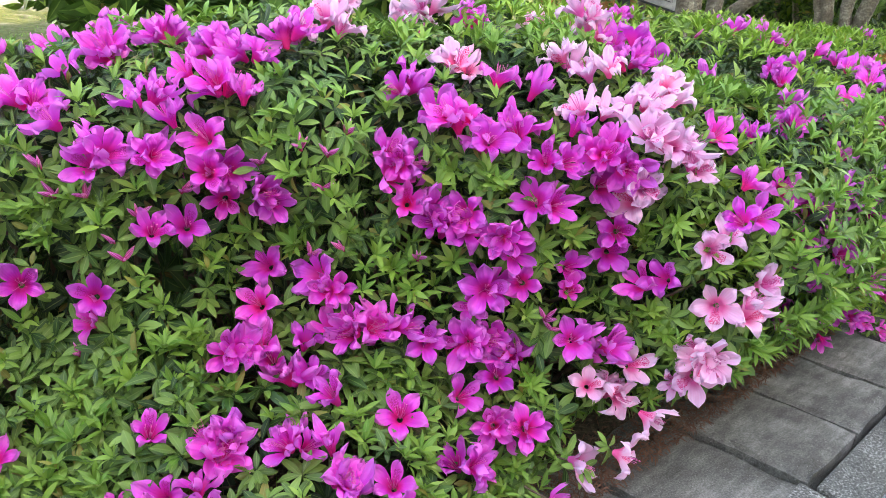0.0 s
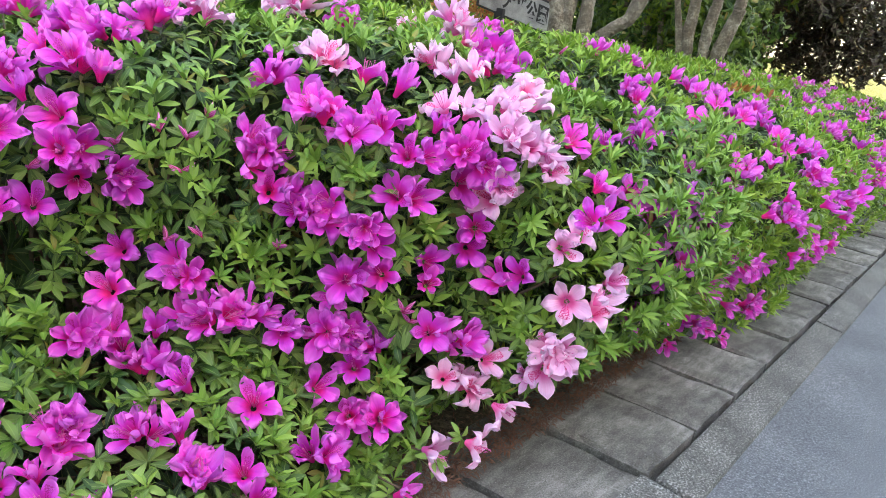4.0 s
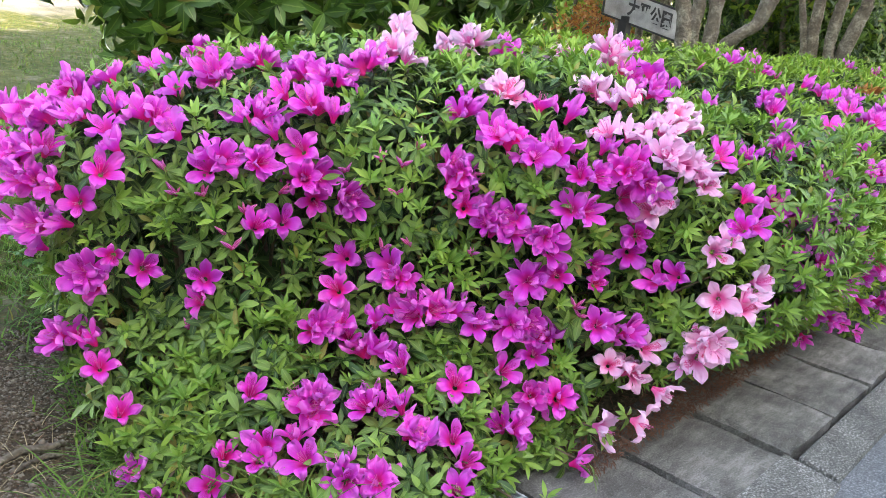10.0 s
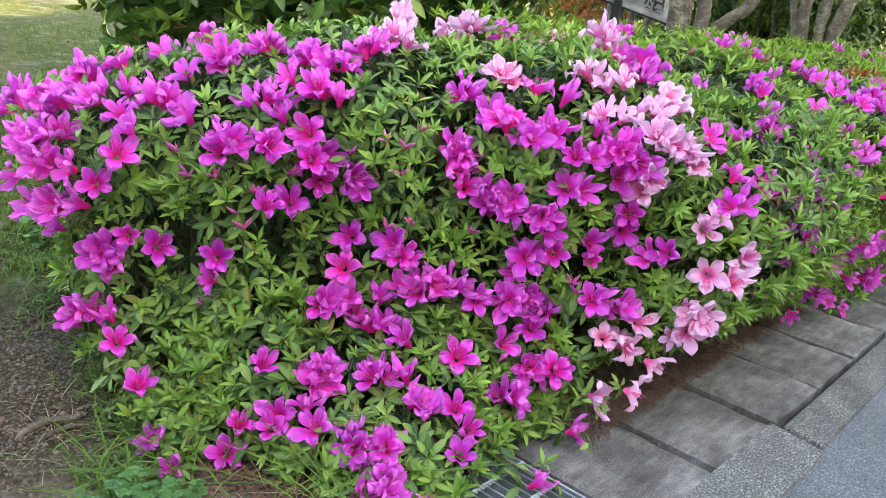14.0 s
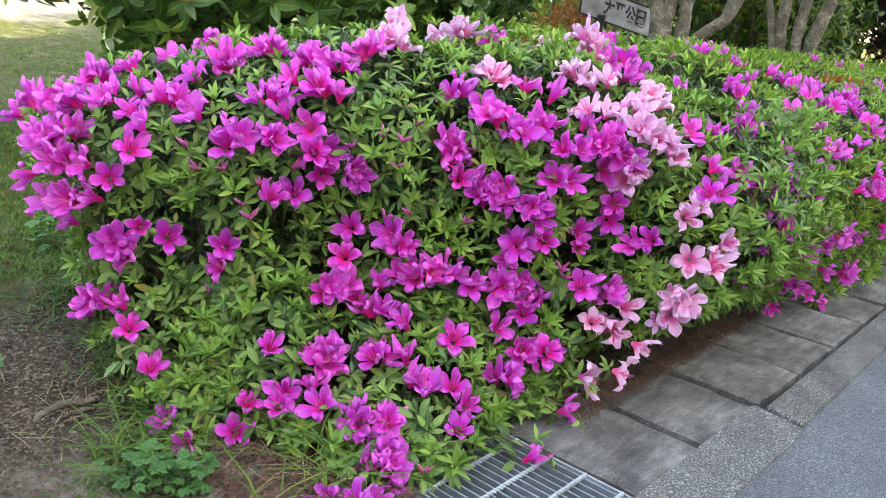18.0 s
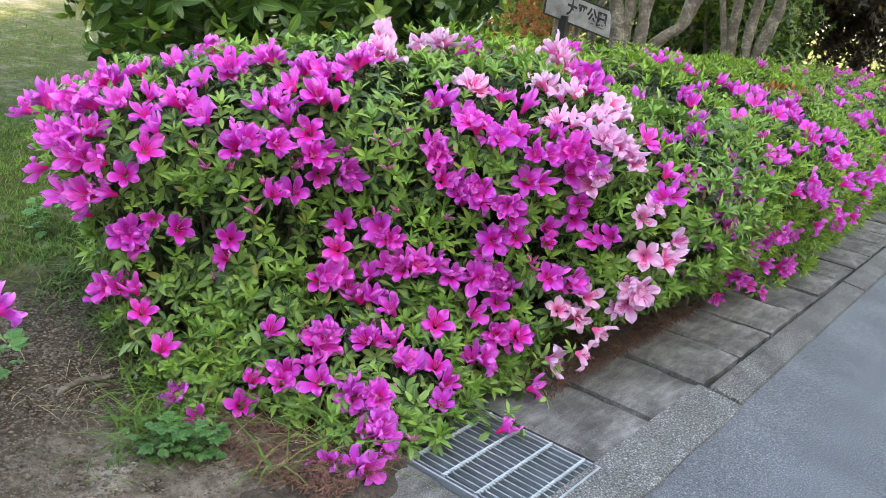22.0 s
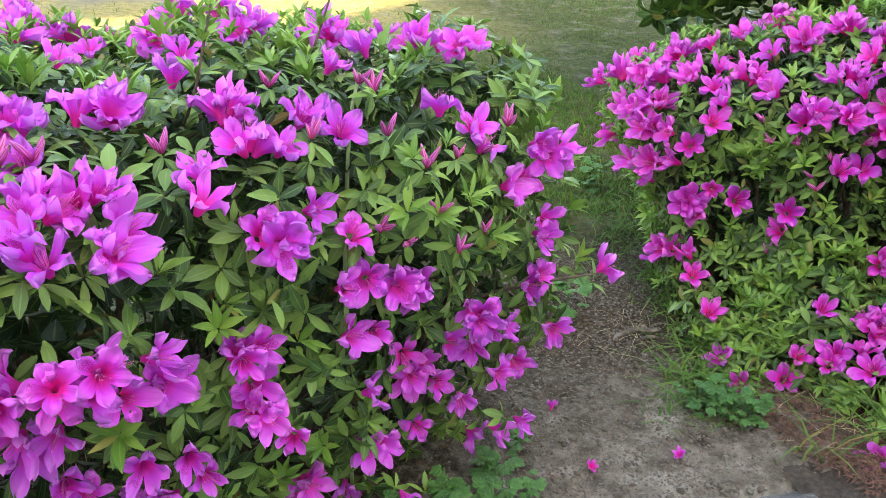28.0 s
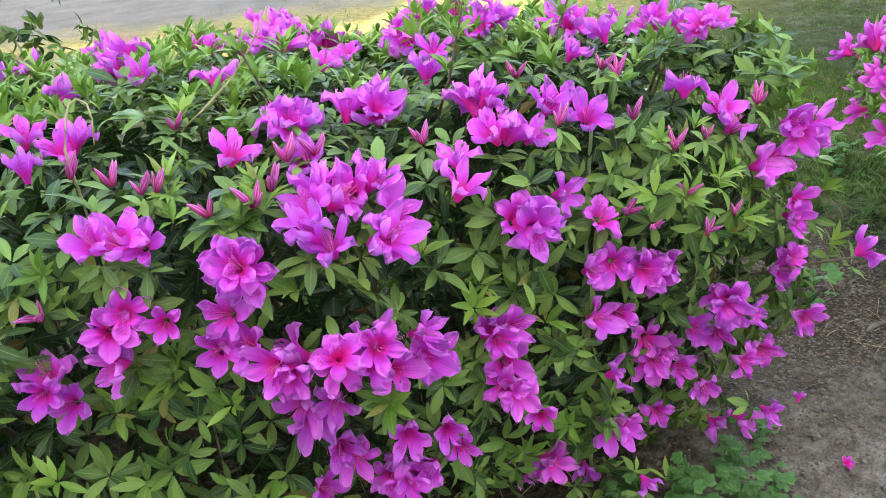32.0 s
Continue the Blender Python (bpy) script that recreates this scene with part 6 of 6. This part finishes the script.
CLOD = plain("earth_clod", ((0.3, (0.060, 0.045, 0.031)), (0.55, (0.17, 0.135, 0.10)), (0.75, (0.34, 0.29, 0.235))), 35.0, 0.95, 0.8, 120.0, depth=0.004, share=0.4)[0]
tagged(new("clods", strewn("clods", [(sv, sv[:, :2], sf)], on_ground(xy, 0.001), np.array([0, 0, 1.0]) + rng.normal(0, 0.35, (1500, 3)), 0.003 + 0.009 * rng.random(1500) ** 3, CLOD, rng)), "crumbled clods of dry brown earth on the trodden gap", "earth", kind="stuff")
xy = np.concatenate([np.stack([rng.uniform(-2.2, -1.2, 180), rng.uniform(0.46, 1.3, 180)], -1), np.stack([rng.normal(-1.50, 0.10, 240), rng.uniform(0.48, 1.0, 240)], -1)])
v, u, f = leaf_arrays(1.0, 0.05, 0.12, 0.2, rows=4)
tagged(new("straw_bits", strewn("straw_bits", [(v, u, f)], on_ground(xy, 0.004), np.array([0, 0, 1.0]) + rng.normal(0, 0.12, (420, 3)), rng.uniform(0.010, 0.036, 420), DULL_STRAW, rng)), "short bits of dry grass lying on the earth", "litter", kind="stuff")
root = thing("tree_root", "grey exposed root looping out of the bare earth", "root", (-1.52, 1.10, 0))
part("root_arm", tubes("root_arm", [([(-0.09, -0.01, -0.01), (-0.06, 0.015, 0.014), (0.0, 0.025, 0.020), (0.05, 0.0, 0.022), (0.08, 0.02, 0.012), (0.10, 0.035, -0.01)], [0.005, 0.008, 0.009, 0.009, 0.007, 0.004])], BARK, 8), None, root)
part("root_arm", tubes("root_arm", [([(-0.07, -0.035, -0.01), (-0.02, -0.02, 0.012), (0.03, -0.018, 0.016), (0.07, -0.005, -0.004)], [0.004, 0.005, 0.006, 0.004])], BARK, 8), None, root)
for x, y in ((-1.93, 0.62), (-1.92, 0.84), (-1.72, 0.58)):
    fallen = tagged(new("fallen_flower", FLOWERS[3]), "magenta azalea flower fallen on the bare earth", "flower", "fallen flowers")
    fallen.matrix_world = aim((rng.normal(0, 0.5), rng.normal(0, 0.5), 1), 50 * x, (x, y, float(swell(np.array([x]), np.array([y]))[0]) + 0.004), 0.42)
